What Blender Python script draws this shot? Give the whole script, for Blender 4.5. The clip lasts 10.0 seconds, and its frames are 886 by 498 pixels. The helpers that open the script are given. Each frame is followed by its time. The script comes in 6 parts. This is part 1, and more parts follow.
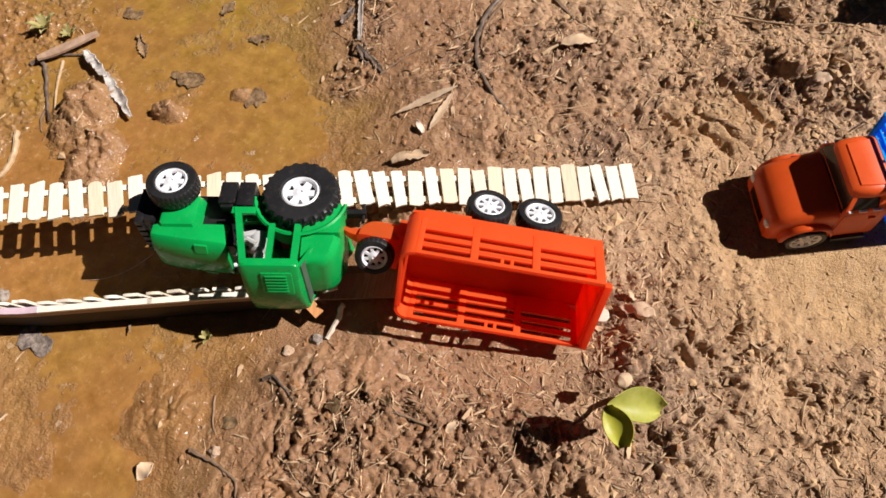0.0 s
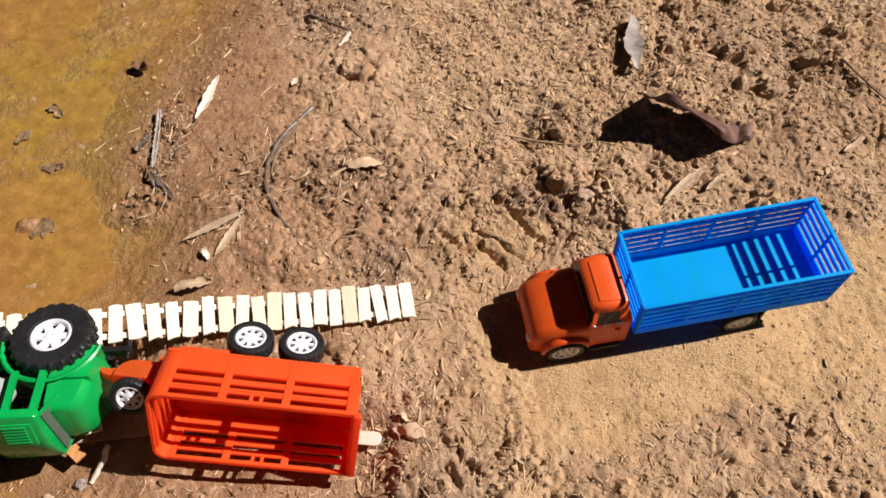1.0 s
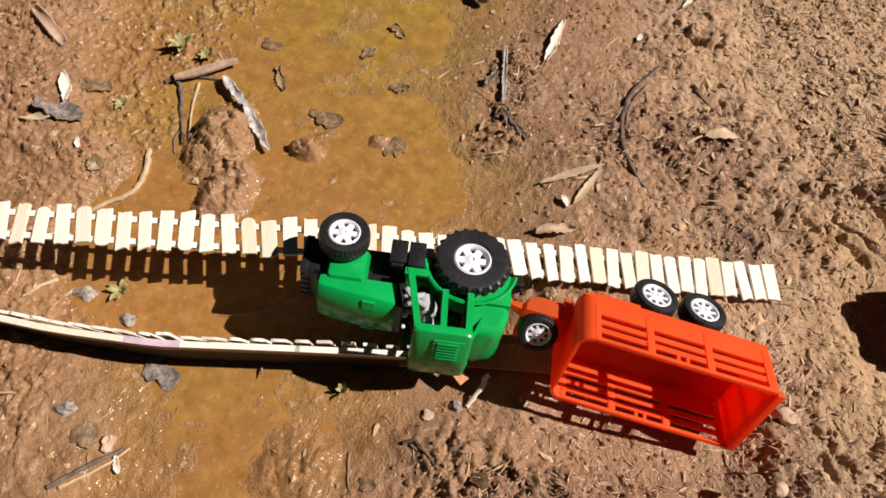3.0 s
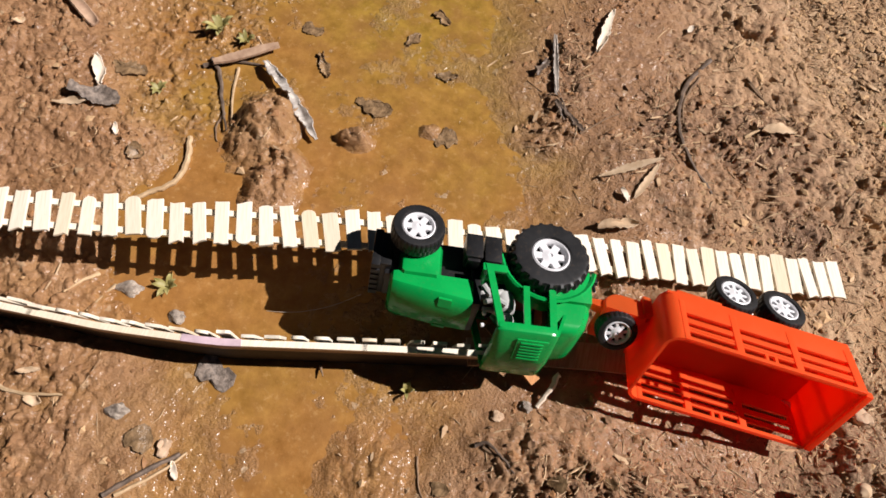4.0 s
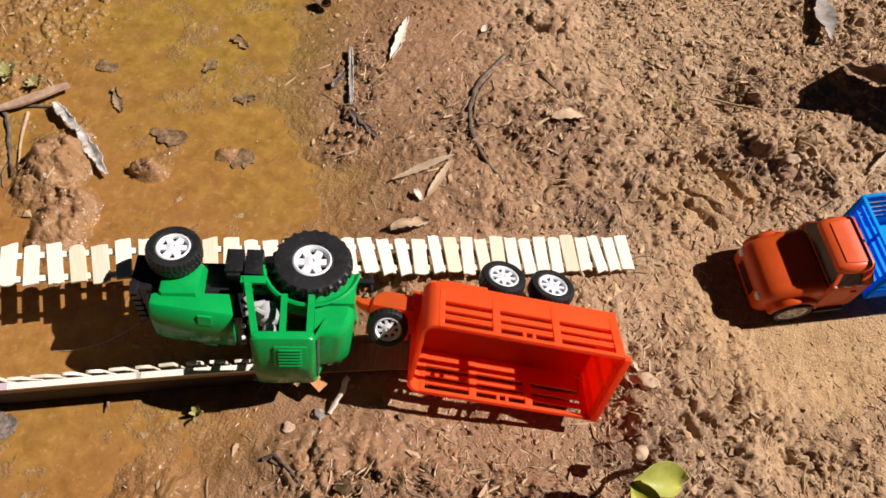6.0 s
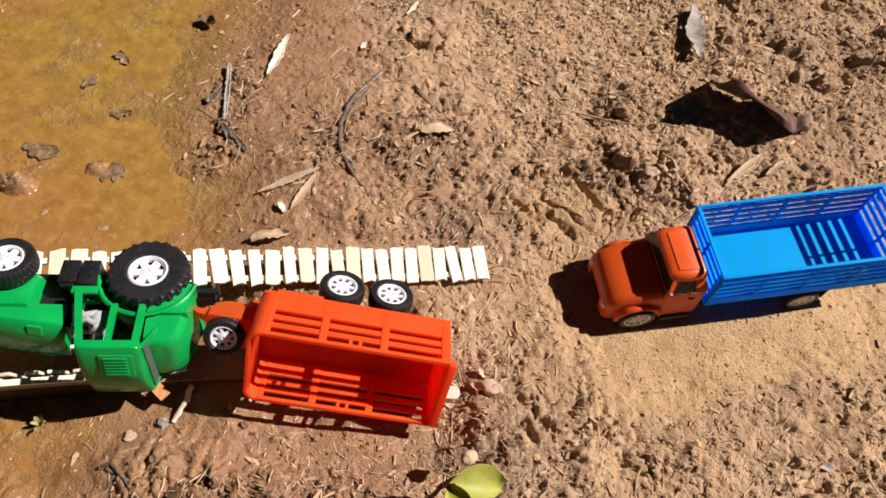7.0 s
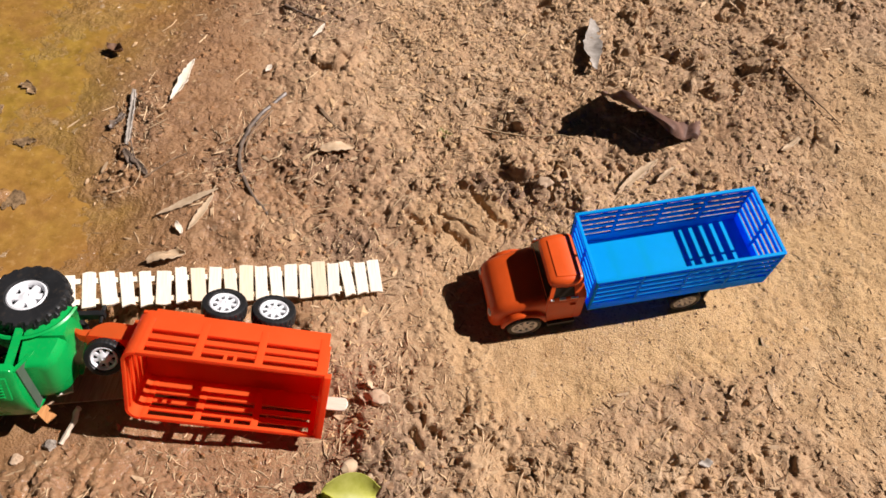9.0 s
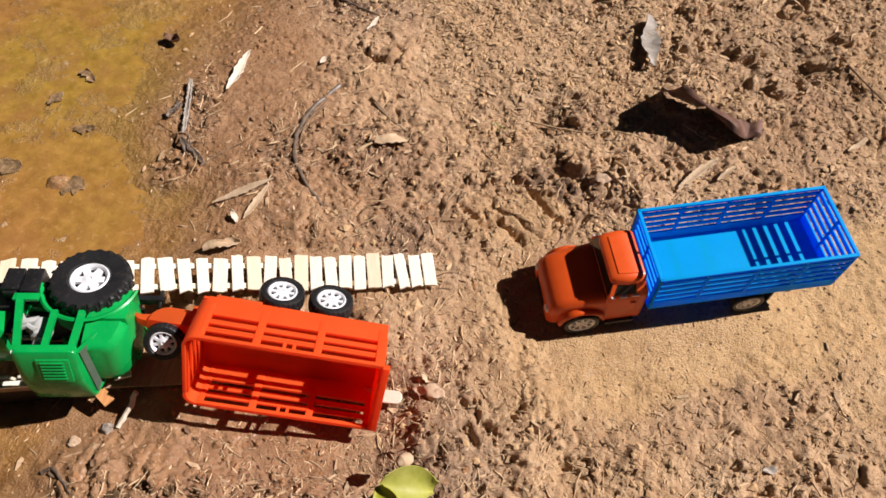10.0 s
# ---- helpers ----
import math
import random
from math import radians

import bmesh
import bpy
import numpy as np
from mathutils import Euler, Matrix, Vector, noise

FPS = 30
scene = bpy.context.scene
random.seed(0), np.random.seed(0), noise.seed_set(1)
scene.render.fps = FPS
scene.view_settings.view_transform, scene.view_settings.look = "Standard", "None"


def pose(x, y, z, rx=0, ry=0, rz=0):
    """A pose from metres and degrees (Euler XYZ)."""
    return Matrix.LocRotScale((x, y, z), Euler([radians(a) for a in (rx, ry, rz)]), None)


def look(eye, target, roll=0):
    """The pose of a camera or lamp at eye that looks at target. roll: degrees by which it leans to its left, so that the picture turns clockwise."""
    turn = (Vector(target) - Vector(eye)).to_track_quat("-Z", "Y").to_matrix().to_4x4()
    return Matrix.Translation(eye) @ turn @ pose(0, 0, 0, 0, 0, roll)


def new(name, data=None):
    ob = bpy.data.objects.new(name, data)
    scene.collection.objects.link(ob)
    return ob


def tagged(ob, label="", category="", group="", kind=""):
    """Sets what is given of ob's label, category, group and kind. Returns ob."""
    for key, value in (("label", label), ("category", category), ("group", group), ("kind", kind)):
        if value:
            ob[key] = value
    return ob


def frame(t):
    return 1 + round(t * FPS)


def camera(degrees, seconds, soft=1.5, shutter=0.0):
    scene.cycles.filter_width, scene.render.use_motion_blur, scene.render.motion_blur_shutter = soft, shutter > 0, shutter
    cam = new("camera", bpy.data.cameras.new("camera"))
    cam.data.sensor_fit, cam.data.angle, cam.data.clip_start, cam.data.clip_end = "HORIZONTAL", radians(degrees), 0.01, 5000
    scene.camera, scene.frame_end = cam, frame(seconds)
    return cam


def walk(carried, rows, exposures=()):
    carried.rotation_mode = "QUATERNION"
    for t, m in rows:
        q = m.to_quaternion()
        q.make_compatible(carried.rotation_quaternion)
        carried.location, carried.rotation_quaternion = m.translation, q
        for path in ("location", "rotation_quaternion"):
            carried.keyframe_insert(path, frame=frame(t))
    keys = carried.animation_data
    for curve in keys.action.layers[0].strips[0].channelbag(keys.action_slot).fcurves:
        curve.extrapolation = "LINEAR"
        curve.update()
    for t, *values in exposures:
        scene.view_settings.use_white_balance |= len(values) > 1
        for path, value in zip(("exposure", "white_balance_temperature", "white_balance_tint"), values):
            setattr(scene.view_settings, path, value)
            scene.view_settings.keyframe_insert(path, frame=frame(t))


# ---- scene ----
cam = camera(66.3, 10.0, soft=1.6)
PATH = [
    (0, (0.014, 0.066, 0.448), (-0.218, 0.851, -1.377), -5.8),
    (0.5, (0.084, 0.095, 0.462), (-0.042, 1.063, -1.284), 1.1),
    (1, (0.119, 0.109, 0.472), (0.067, 1.12, -1.253), 3.5),
    (1.5, (0.1, 0.1, 0.47), (0.084, 1.096, -1.264), 6.7),
    (2, (0.026, 0.08, 0.468), (-0.088, 1.03, -1.288), 4.4),
    (2.5, (-0.062, 0.062, 0.47), (-0.26, 0.984, -1.293), 4.4),
    (3, (-0.117, 0.062, 0.457), (-0.284, 0.945, -1.33), 6.5),
    (3.2, (-0.133, 0.061, 0.447), (-0.276, 0.942, -1.343), 8.0),
    (4.5, (-0.191, 0.05, 0.436), (-0.259, 0.943, -1.352), 11.9),
    (5, (-0.162, 0.051, 0.446), (-0.246, 0.983, -1.323), 9.2),
    (5.5, (-0.106, 0.054, 0.445), (-0.159, 1.001, -1.316), 8.9),
    (5.7, (-0.082, 0.06, 0.445), (-0.104, 1.018, -1.311), 9.2),
    (6.8, (0.015, 0.072, 0.461), (0.037, 1.061, -1.278), 10.3),
    (7, (0.042, 0.072, 0.464), (0.078, 1.083, -1.261), 11.1),
    (7.5, (0.086, 0.073, 0.472), (0.187, 1.117, -1.232), 12.9),
    (8, (0.113, 0.082, 0.482), (0.227, 1.127, -1.22), 11.6),
    (8.5, (0.131, 0.077, 0.487), (0.221, 1.17, -1.185), 11.4),
    (9, (0.116, 0.072, 0.481), (0.181, 1.127, -1.216), 10.4),
    (9.5, (0.092, 0.072, 0.48), (0.124, 1.138, -1.212), 9.3),
    (10, (0.094, 0.067, 0.469), (0.082, 1.122, -1.23), 8.2),
]
walk(cam, [(t, look(eye, target, roll)) for t, eye, target, roll in PATH],
     exposures=((0, 0.47), (2, 0.50), (3, 0.41), (5.5, 0.41), (7, 0.49), (8, 0.53), (9, 0.51), (10, 0.48)))

# ---- light ----
SUN_AZ, SUN_EL = 18.0, 45.5
world = bpy.data.worlds.new("sky")
scene.world = world
world.use_nodes = True
wn = world.node_tree.nodes
sky = wn.new("ShaderNodeTexSky")
sky.sky_type, sky.sun_disc = "NISHITA", False
sky.sun_elevation, sky.sun_rotation = radians(SUN_EL), radians(90.0 - SUN_AZ)
world.node_tree.links.new(sky.outputs[0], wn["Background"].inputs[0])
wn["Background"].inputs[1].default_value = 0.0037
sun = new("sun", bpy.data.lights.new("sun", "SUN"))
sun.data.energy, sun.data.angle, sun.data.color = 5.0, radians(0.55), (1.0, 0.928, 0.905)
sdir = Vector((math.cos(radians(SUN_AZ)) * math.cos(radians(SUN_EL)), math.sin(radians(SUN_AZ)) * math.cos(radians(SUN_EL)), math.sin(radians(SUN_EL))))
sun.matrix_world = look(sdir * 5.0, (0, 0, 0))


# ---- materials ----
WATER_Z = -0.0137


def shader(name):
    m = bpy.data.materials.new(name)
    m.use_nodes = True
    nt = m.node_tree
    return m, nt, nt.nodes["Principled BSDF"]


def link(nt, a, b):
    nt.links.new(a, b)


def noise_node(nt, scale, detail=4.0, rough=0.55, coords="Object"):
    tc = nt.nodes.new("ShaderNodeTexCoord")
    n = nt.nodes.new("ShaderNodeTexNoise")
    n.inputs["Scale"].default_value, n.inputs["Detail"].default_value, n.inputs["Roughness"].default_value = scale, detail, rough
    link(nt, tc.outputs[coords], n.inputs["Vector"])
    return n


def ramp(nt, src, stops):
    r = nt.nodes.new("ShaderNodeValToRGB")
    e = r.color_ramp.elements
    while len(e) < len(stops):
        e.new(0.5)
    for k, (p, c) in enumerate(stops):
        e[k].position, e[k].color = p, (*c, 1.0)
    link(nt, src, r.inputs[0])
    return r


def mixc(nt, fac, a, b, mode="MIX"):
    m = nt.nodes.new("ShaderNodeMix")
    m.data_type, m.blend_type = "RGBA", mode
    for value, sock in ((fac, m.inputs[0]), (a, m.inputs[6]), (b, m.inputs[7])):
        if isinstance(value, (int, float)):
            sock.default_value = value
        elif isinstance(value, tuple):
            sock.default_value = (*value, 1.0)
        else:
            link(nt, value, sock)
    return m.outputs[2]


def bump(nt, bsdf, src, strength, dist):
    b = nt.nodes.new("ShaderNodeBump")
    b.inputs["Strength"].default_value, b.inputs["Distance"].default_value = strength, dist
    link(nt, src, b.inputs["Height"])
    link(nt, b.outputs[0], bsdf.inputs["Normal"])


def water_film(nt, b, weight, scale, dist):
    """A clear skin of water over a surface, with its own small ripples."""
    n = noise_node(nt, scale, 2.0, 0.5)
    k = nt.nodes.new("ShaderNodeBump")
    k.inputs["Strength"].default_value, k.inputs["Distance"].default_value = 1.0, dist
    link(nt, n.outputs[0], k.inputs["Height"])
    link(nt, k.outputs[0], b.inputs["Coat Normal"])
    b.inputs["Coat Roughness"].default_value, b.inputs["Coat IOR"].default_value = 0.2, 1.36
    if isinstance(weight, float):
        b.inputs["Coat Weight"].default_value = weight
    else:
        link(nt, ramp(nt, weight, [(0.6, (0, 0, 0)), (0.95, (0.75, 0.75, 0.75))]).outputs[0], b.inputs["Coat Weight"])


def plastic(name, col, rough=0.35, vary=0.12, dust=0.12, spec=0.5, thin=0.0, metal=0.0, deep=1.6):
    """Moulded toy plastic: fine mottling, a film of dust and a slightly uneven sheen."""
    m, nt, b = shader(name)
    n1 = noise_node(nt, 60.0, 3.0)
    n2 = noise_node(nt, 420.0, 2.0)
    dark = tuple(c * (1 - vary) for c in col)
    light = tuple(min(1.0, c * (1 + vary)) for c in col)
    c = ramp(nt, n1.outputs[0], [(0.35, dark), (0.65, light)]).outputs[0]
    d = ramp(nt, n2.outputs[0], [(0.56, (0, 0, 0)), (0.72, (dust, dust, dust))]).outputs[0]
    link(nt, mixc(nt, d, c, (0.42, 0.28, 0.16)), b.inputs["Base Color"])
    r = nt.nodes.new("ShaderNodeMapRange")
    r.inputs["To Min"].default_value, r.inputs["To Max"].default_value = rough * 0.8, rough * 1.3
    link(nt, n1.outputs[0], r.inputs[0])
    link(nt, r.outputs[0], b.inputs["Roughness"])
    b.inputs["Specular IOR Level"].default_value = spec
    b.inputs["Metallic"].default_value = metal
    bump(nt, b, n2.outputs[0], 0.06, 0.0006)
    if thin:
        # thin moulded walls let some light through
        tr = nt.nodes.new("ShaderNodeBsdfTranslucent")
        tr.inputs[0].default_value = (*(c ** deep for c in col), 1.0)
        mx = nt.nodes.new("ShaderNodeMixShader")
        mx.inputs[0].default_value = thin
        link(nt, b.outputs[0], mx.inputs[1])
        link(nt, tr.outputs[0], mx.inputs[2])
        link(nt, mx.outputs[0], nt.nodes["Material Output"].inputs["Surface"])
    return m


def organic(name, lo, hi, scale=90.0, rough=0.85, relief=0.5, dist=0.001, per_island=False):
    m, nt, b = shader(name)
    n = noise_node(nt, scale, 5.0, 0.65)
    c = ramp(nt, n.outputs[0], [(0.3, lo), (0.7, hi)]).outputs[0]
    if per_island:
        g = nt.nodes.new("ShaderNodeNewGeometry")
        v = ramp(nt, g.outputs["Random Per Island"], [(0.0, (0.75, 0.75, 0.75)), (1.0, (1.25, 1.22, 1.18))]).outputs[0]
    else:
        o = nt.nodes.new("ShaderNodeObjectInfo")
        v = ramp(nt, o.outputs["Random"], [(0.0, (0.85, 0.85, 0.85)), (1.0, (1.12, 1.12, 1.12))]).outputs[0]
    link(nt, mixc(nt, 1.0, c, v, "MULTIPLY"), b.inputs["Base Color"])
    b.inputs["Roughness"].default_value = rough
    b.inputs["Specular IOR Level"].default_value = 0.3
    bump(nt, b, n.outputs[0], relief, dist)
    return m


def wood(name, lo, hi):
    m, nt, b = shader(name)
    tc = nt.nodes.new("ShaderNodeTexCoord")
    mp = nt.nodes.new("ShaderNodeMapping")
    mp.inputs["Scale"].default_value = (900.0, 60.0, 900.0)
    link(nt, tc.outputs["Object"], mp.inputs[0])
    g = nt.nodes.new("ShaderNodeTexNoise")
    g.inputs["Scale"].default_value, g.inputs["Detail"].default_value = 1.0, 4.0
    link(nt, mp.outputs[0], g.inputs["Vector"])
    o = nt.nodes.new("ShaderNodeObjectInfo")
    c = ramp(nt, g.outputs[0], [(0.3, lo), (0.7, hi)]).outputs[0]
    v = ramp(nt, o.outputs["Random"], [(0.0, (0.90, 0.82, 0.71)), (0.05, (0.95, 0.91, 0.85)), (0.16, (1.0, 1.0, 0.99)), (1.0, (1.06, 1.07, 1.08))]).outputs[0]
    st = noise_node(nt, 160.0, 3.0)
    s = ramp(nt, st.outputs[0], [(0.62, (0, 0, 0)), (0.8, (0.2, 0.2, 0.2))]).outputs[0]
    link(nt, mixc(nt, s, mixc(nt, 1.0, c, v, "MULTIPLY"), (0.33, 0.23, 0.12)), b.inputs["Base Color"])
    b.inputs["Roughness"].default_value = 0.7
    bump(nt, b, g.outputs[0], 0.25, 0.0004)
    return m


def pond_colour(nt):
    """Silt and algae of the stream bed and of the turbid water over it."""
    big = noise_node(nt, 10.0, 4.0)
    mid = noise_node(nt, 70.0, 5.0, 0.65)
    silt = ramp(nt, mid.outputs[0], [(0.25, (0.21, 0.09, 0.02)), (0.55, (0.33, 0.157, 0.044)), (0.8, (0.44, 0.225, 0.066))]).outputs[0]
    green = ramp(nt, mid.outputs[0], [(0.3, (0.2, 0.122, 0.018)), (0.7, (0.38, 0.235, 0.04))]).outputs[0]
    tc = nt.nodes.new("ShaderNodeTexCoord")
    gr = nt.nodes.new("ShaderNodeTexGradient")
    gr.gradient_type = "QUADRATIC_SPHERE"
    mp = nt.nodes.new("ShaderNodeMapping")
    mp.vector_type = "TEXTURE"
    mp.inputs["Location"].default_value, mp.inputs["Scale"].default_value = (-0.29, 0.50, WATER_Z), (0.27, 0.27, 0.27)
    link(nt, tc.outputs["Object"], mp.inputs[0])
    link(nt, mp.outputs[0], gr.inputs[0])
    add = nt.nodes.new("ShaderNodeMath")
    add.operation = "MULTIPLY_ADD"
    link(nt, gr.outputs["Fac"], add.inputs[0])
    add.inputs[1].default_value = 0.55
    link(nt, big.outputs[0], add.inputs[2])
    f = ramp(nt, add.outputs[0], [(0.45, (0, 0, 0)), (0.85, (0.85, 0.85, 0.85))]).outputs[0]
    c = mixc(nt, f, silt, green)
    dull = noise_node(nt, 34.0, 5.0, 0.65)
    c = mixc(nt, ramp(nt, dull.outputs[0], [(0.45, (0, 0, 0)), (0.66, (0.6, 0.6, 0.6))]).outputs[0], c, (0.26, 0.125, 0.04))
    pale = noise_node(nt, 150.0, 4.0, 0.7)
    c = mixc(nt, ramp(nt, pale.outputs[0], [(0.56, (0, 0, 0)), (0.7, (0.45, 0.45, 0.45))]).outputs[0], c, (0.5, 0.3, 0.12))
    return c, mid


def soil_material():
    m, nt, b = shader("soil")
    big = noise_node(nt, 9.0, 4.0)
    mid = noise_node(nt, 55.0, 6.0, 0.7)
    fine = noise_node(nt, 620.0, 4.0, 0.7)
    specks = nt.nodes.new("ShaderNodeTexVoronoi")
    specks.inputs["Scale"].default_value = 230.0
    tc = nt.nodes.new("ShaderNodeTexCoord")
    link(nt, tc.outputs["Object"], specks.inputs["Vector"])
    dry = ramp(nt, mid.outputs[0], [(0.25, (0.34, 0.20, 0.112)), (0.5, (0.48, 0.312, 0.184)), (0.75, (0.65, 0.465, 0.302))]).outputs[0]
    dry = mixc(nt, ramp(nt, big.outputs[0], [(0.35, (0, 0, 0)), (0.7, (0.6, 0.6, 0.6))]).outputs[0], dry, (0.40, 0.225, 0.105))
    dry = mixc(nt, ramp(nt, fine.outputs[0], [(0.58, (0, 0, 0)), (0.75, (0.35, 0.35, 0.35))]).outputs[0], dry, (0.24, 0.135, 0.065))
    patch = noise_node(nt, 17.0, 6.0, 0.75)
    dry = mixc(nt, ramp(nt, patch.outputs[0], [(0.52, (0, 0, 0)), (0.68, (0.5, 0.5, 0.5))]).outputs[0], dry, (0.33, 0.2, 0.115))
    pale = noise_node(nt, 240.0, 4.0, 0.7)
    dry = mixc(nt, ramp(nt, pale.outputs[0], [(0.57, (0, 0, 0)), (0.68, (0.4, 0.4, 0.4))]).outputs[0], dry, (0.68, 0.50, 0.32))
    sandc = ramp(nt, mid.outputs[0], [(0.3, (0.47, 0.285, 0.125)), (0.7, (0.62, 0.405, 0.2))]).outputs[0]
    sandc = mixc(nt, ramp(nt, fine.outputs[0], [(0.54, (0, 0, 0)), (0.72, (0.35, 0.35, 0.35))]).outputs[0], sandc, (0.30, 0.17, 0.075))
    sandc = mixc(nt, ramp(nt, pale.outputs[0], [(0.55, (0, 0, 0)), (0.7, (0.5, 0.5, 0.5))]).outputs[0], sandc, (0.58, 0.42, 0.26))
    bits = noise_node(nt, 380.0, 3.0, 0.6)
    sandc = mixc(nt, ramp(nt, bits.outputs[0], [(0.55, (0, 0, 0)), (0.66, (0.7, 0.7, 0.7))]).outputs[0], sandc, (0.27, 0.145, 0.06))
    dry = mixc(nt, ramp(nt, bits.outputs[0], [(0.57, (0, 0, 0)), (0.68, (0.5, 0.5, 0.5))]).outputs[0], dry, (0.27, 0.15, 0.07))
    humus = ramp(nt, pale.outputs[0], [(0.35, (0.10, 0.057, 0.036)), (0.55, (0.255, 0.157, 0.1)), (0.72, (0.5, 0.365, 0.245))]).outputs[0]
    wetc = ramp(nt, mid.outputs[0], [(0.25, (0.16, 0.07, 0.026)), (0.5, (0.285, 0.138, 0.054)), (0.75, (0.42, 0.23, 0.105))]).outputs[0]
    wet = nt.nodes.new("ShaderNodeAttribute")
    wet.attribute_name = "wet"
    sand = nt.nodes.new("ShaderNodeAttribute")
    sand.attribute_name = "sand"
    alg = nt.nodes.new("ShaderNodeAttribute")
    alg.attribute_name = "algae"
    litter = nt.nodes.new("ShaderNodeAttribute")
    litter.attribute_name = "litter"
    c = mixc(nt, sand.outputs["Fac"], dry, sandc)
    c = mixc(nt, litter.outputs["Fac"], c, humus)
    w = mixc(nt, alg.outputs["Fac"], wetc, pond_colour(nt)[0])
    c = mixc(nt, wet.outputs["Fac"], c, w)
    sp = ramp(nt, specks.outputs["Color"], [(0.90, (0, 0, 0)), (0.94, (0.55, 0.55, 0.55))]).outputs[0]
    c = mixc(nt, sp, c, (0.5, 0.36, 0.22))
    link(nt, c, b.inputs["Base Color"])
    r = nt.nodes.new("ShaderNodeMapRange")
    r.inputs["From Max"].default_value = 0.8
    r.inputs["To Min"].default_value, r.inputs["To Max"].default_value = 0.95, 0.5
    link(nt, wet.outputs["Fac"], r.inputs[0])
    link(nt, r.outputs[0], b.inputs["Roughness"])
    b.inputs["Specular IOR Level"].default_value = 0.5
    add = nt.nodes.new("ShaderNodeMath")
    add.operation = "ADD"
    link(nt, mid.outputs[0], add.inputs[0])
    link(nt, fine.outputs[0], add.inputs[1])
    film = noise_node(nt, 300.0, 3.0, 0.6)
    fm = nt.nodes.new("ShaderNodeMath")
    fm.operation = "MULTIPLY"
    link(nt, film.outputs[0], fm.inputs[0])
    link(nt, wet.outputs["Fac"], fm.inputs[1])
    tot = nt.nodes.new("ShaderNodeMath")
    tot.operation = "MULTIPLY_ADD"
    link(nt, fm.outputs[0], tot.inputs[0])
    tot.inputs[1].default_value = 0.2
    grain = nt.nodes.new("ShaderNodeTexVoronoi")
    grain.inputs["Scale"].default_value = 480.0
    link(nt, tc.outputs["Object"], grain.inputs["Vector"])
    gm = nt.nodes.new("ShaderNodeMath")
    gm.operation = "MULTIPLY_ADD"
    link(nt, grain.outputs["Distance"], gm.inputs[0])
    gm.inputs[1].default_value = -0.28
    link(nt, add.outputs[0], gm.inputs[2])
    link(nt, gm.outputs[0], tot.inputs[2])
    bump(nt, b, tot.outputs[0], 0.85, 0.0016)
    water_film(nt, b, wet.outputs["Fac"], 220.0, 0.0026)
    return m


def water_material():
    """Turbid standing water: its silt hides the bed, with algae tint and a faintly rippled skin."""
    m, nt, b = shader("muddy_water")
    c, mid = pond_colour(nt)
    link(nt, c, b.inputs["Base Color"])
    b.inputs["Roughness"].default_value = 0.3
    b.inputs["IOR"].default_value = 1.33
    rip = noise_node(nt, 330.0, 4.0, 0.7)
    both = nt.nodes.new("ShaderNodeMath")
    both.operation = "MULTIPLY_ADD"
    both.inputs[1].default_value = 0.75
    link(nt, rip.outputs[0], both.inputs[0])
    link(nt, mid.outputs[0], both.inputs[2])
    bump(nt, b, both.outputs[0], 0.28, 0.0012)
    water_film(nt, b, 1.0, 130.0, 0.0018)
    return m


def clear_plastic():
    m, nt, b = shader("smoky_window")
    b.inputs["Base Color"].default_value = (0.02, 0.015, 0.012, 1)
    b.inputs["Roughness"].default_value = 0.12
    return m


SOIL = soil_material()
WATER = water_material()
ORANGE_CAB = plastic("orange_cab_plastic", (0.82, 0.105, 0.014), 0.36, 0.06, 0.05, thin=0.15)
ORANGE = plastic("orange_crate_plastic", (1.0, 0.155, 0.03), 0.45, 0.04, 0.06, 0.4, thin=0.54, deep=1.3)
BLUE = plastic("blue_plastic", (0.0, 0.57, 1.0), 0.55, 0.03, 0.0, 0.12, thin=0.48, deep=2.8)
GREEN = plastic("green_plastic", (0.003, 0.35, 0.07), 0.26, 0.06, 0.03, 0.4, thin=0.08)
PANE = plastic("grey_clear_pane", (0.15, 0.2, 0.15), 0.15, 0.1, 0.1, thin=0.4)
BLACK = plastic("black_plastic", (0.011, 0.011, 0.012), 0.35, 0.2, 0.05)
RUBBER = plastic("black_rubber", (0.012, 0.012, 0.013), 0.45, 0.2, 0.04, 0.4)
SILVER = plastic("white_silver_plastic", (0.74, 0.74, 0.76), 0.3, 0.05, 0.08)
SMOKED = clear_plastic()
FIGURE = plastic("pale_grey_plastic", (0.42, 0.42, 0.41), 0.45)
SEAT_RED = plastic("dull_red_plastic", (0.3, 0.06, 0.04), 0.5)
STICK = wood("pale_wood", (0.74, 0.65, 0.51), (0.86, 0.79, 0.66))
# near-black wood: the shade below the tipped track is put into its colour
SHADEWOOD = wood("shaded_wood", (0.02, 0.012, 0.008), (0.05, 0.028, 0.016))
RUSTY = wood("rusty_stained_wood", (0.42, 0.17, 0.05), (0.6, 0.28, 0.1))
STICK_OLD = wood("stained_wood", (0.30, 0.19, 0.12), (0.44, 0.30, 0.20))
PURPLE = plastic("purple_stain", (0.56, 0.42, 0.47), 0.7, 0.2)
DRYLEAF = organic("brown_dry_leaf", (0.09, 0.045, 0.025), (0.26, 0.14, 0.08), 70.0, 0.6)
CURLED = organic("curled_leaf", (0.055, 0.026, 0.018), (0.21, 0.115, 0.085), 60.0, 0.5)
PALELEAF = organic("pale_dry_leaf", (0.42, 0.28, 0.16), (0.66, 0.5, 0.34), 80.0)
WHITELEAF = organic("bleached_leaf", (0.62, 0.5, 0.38), (0.86, 0.76, 0.62), 80.0)
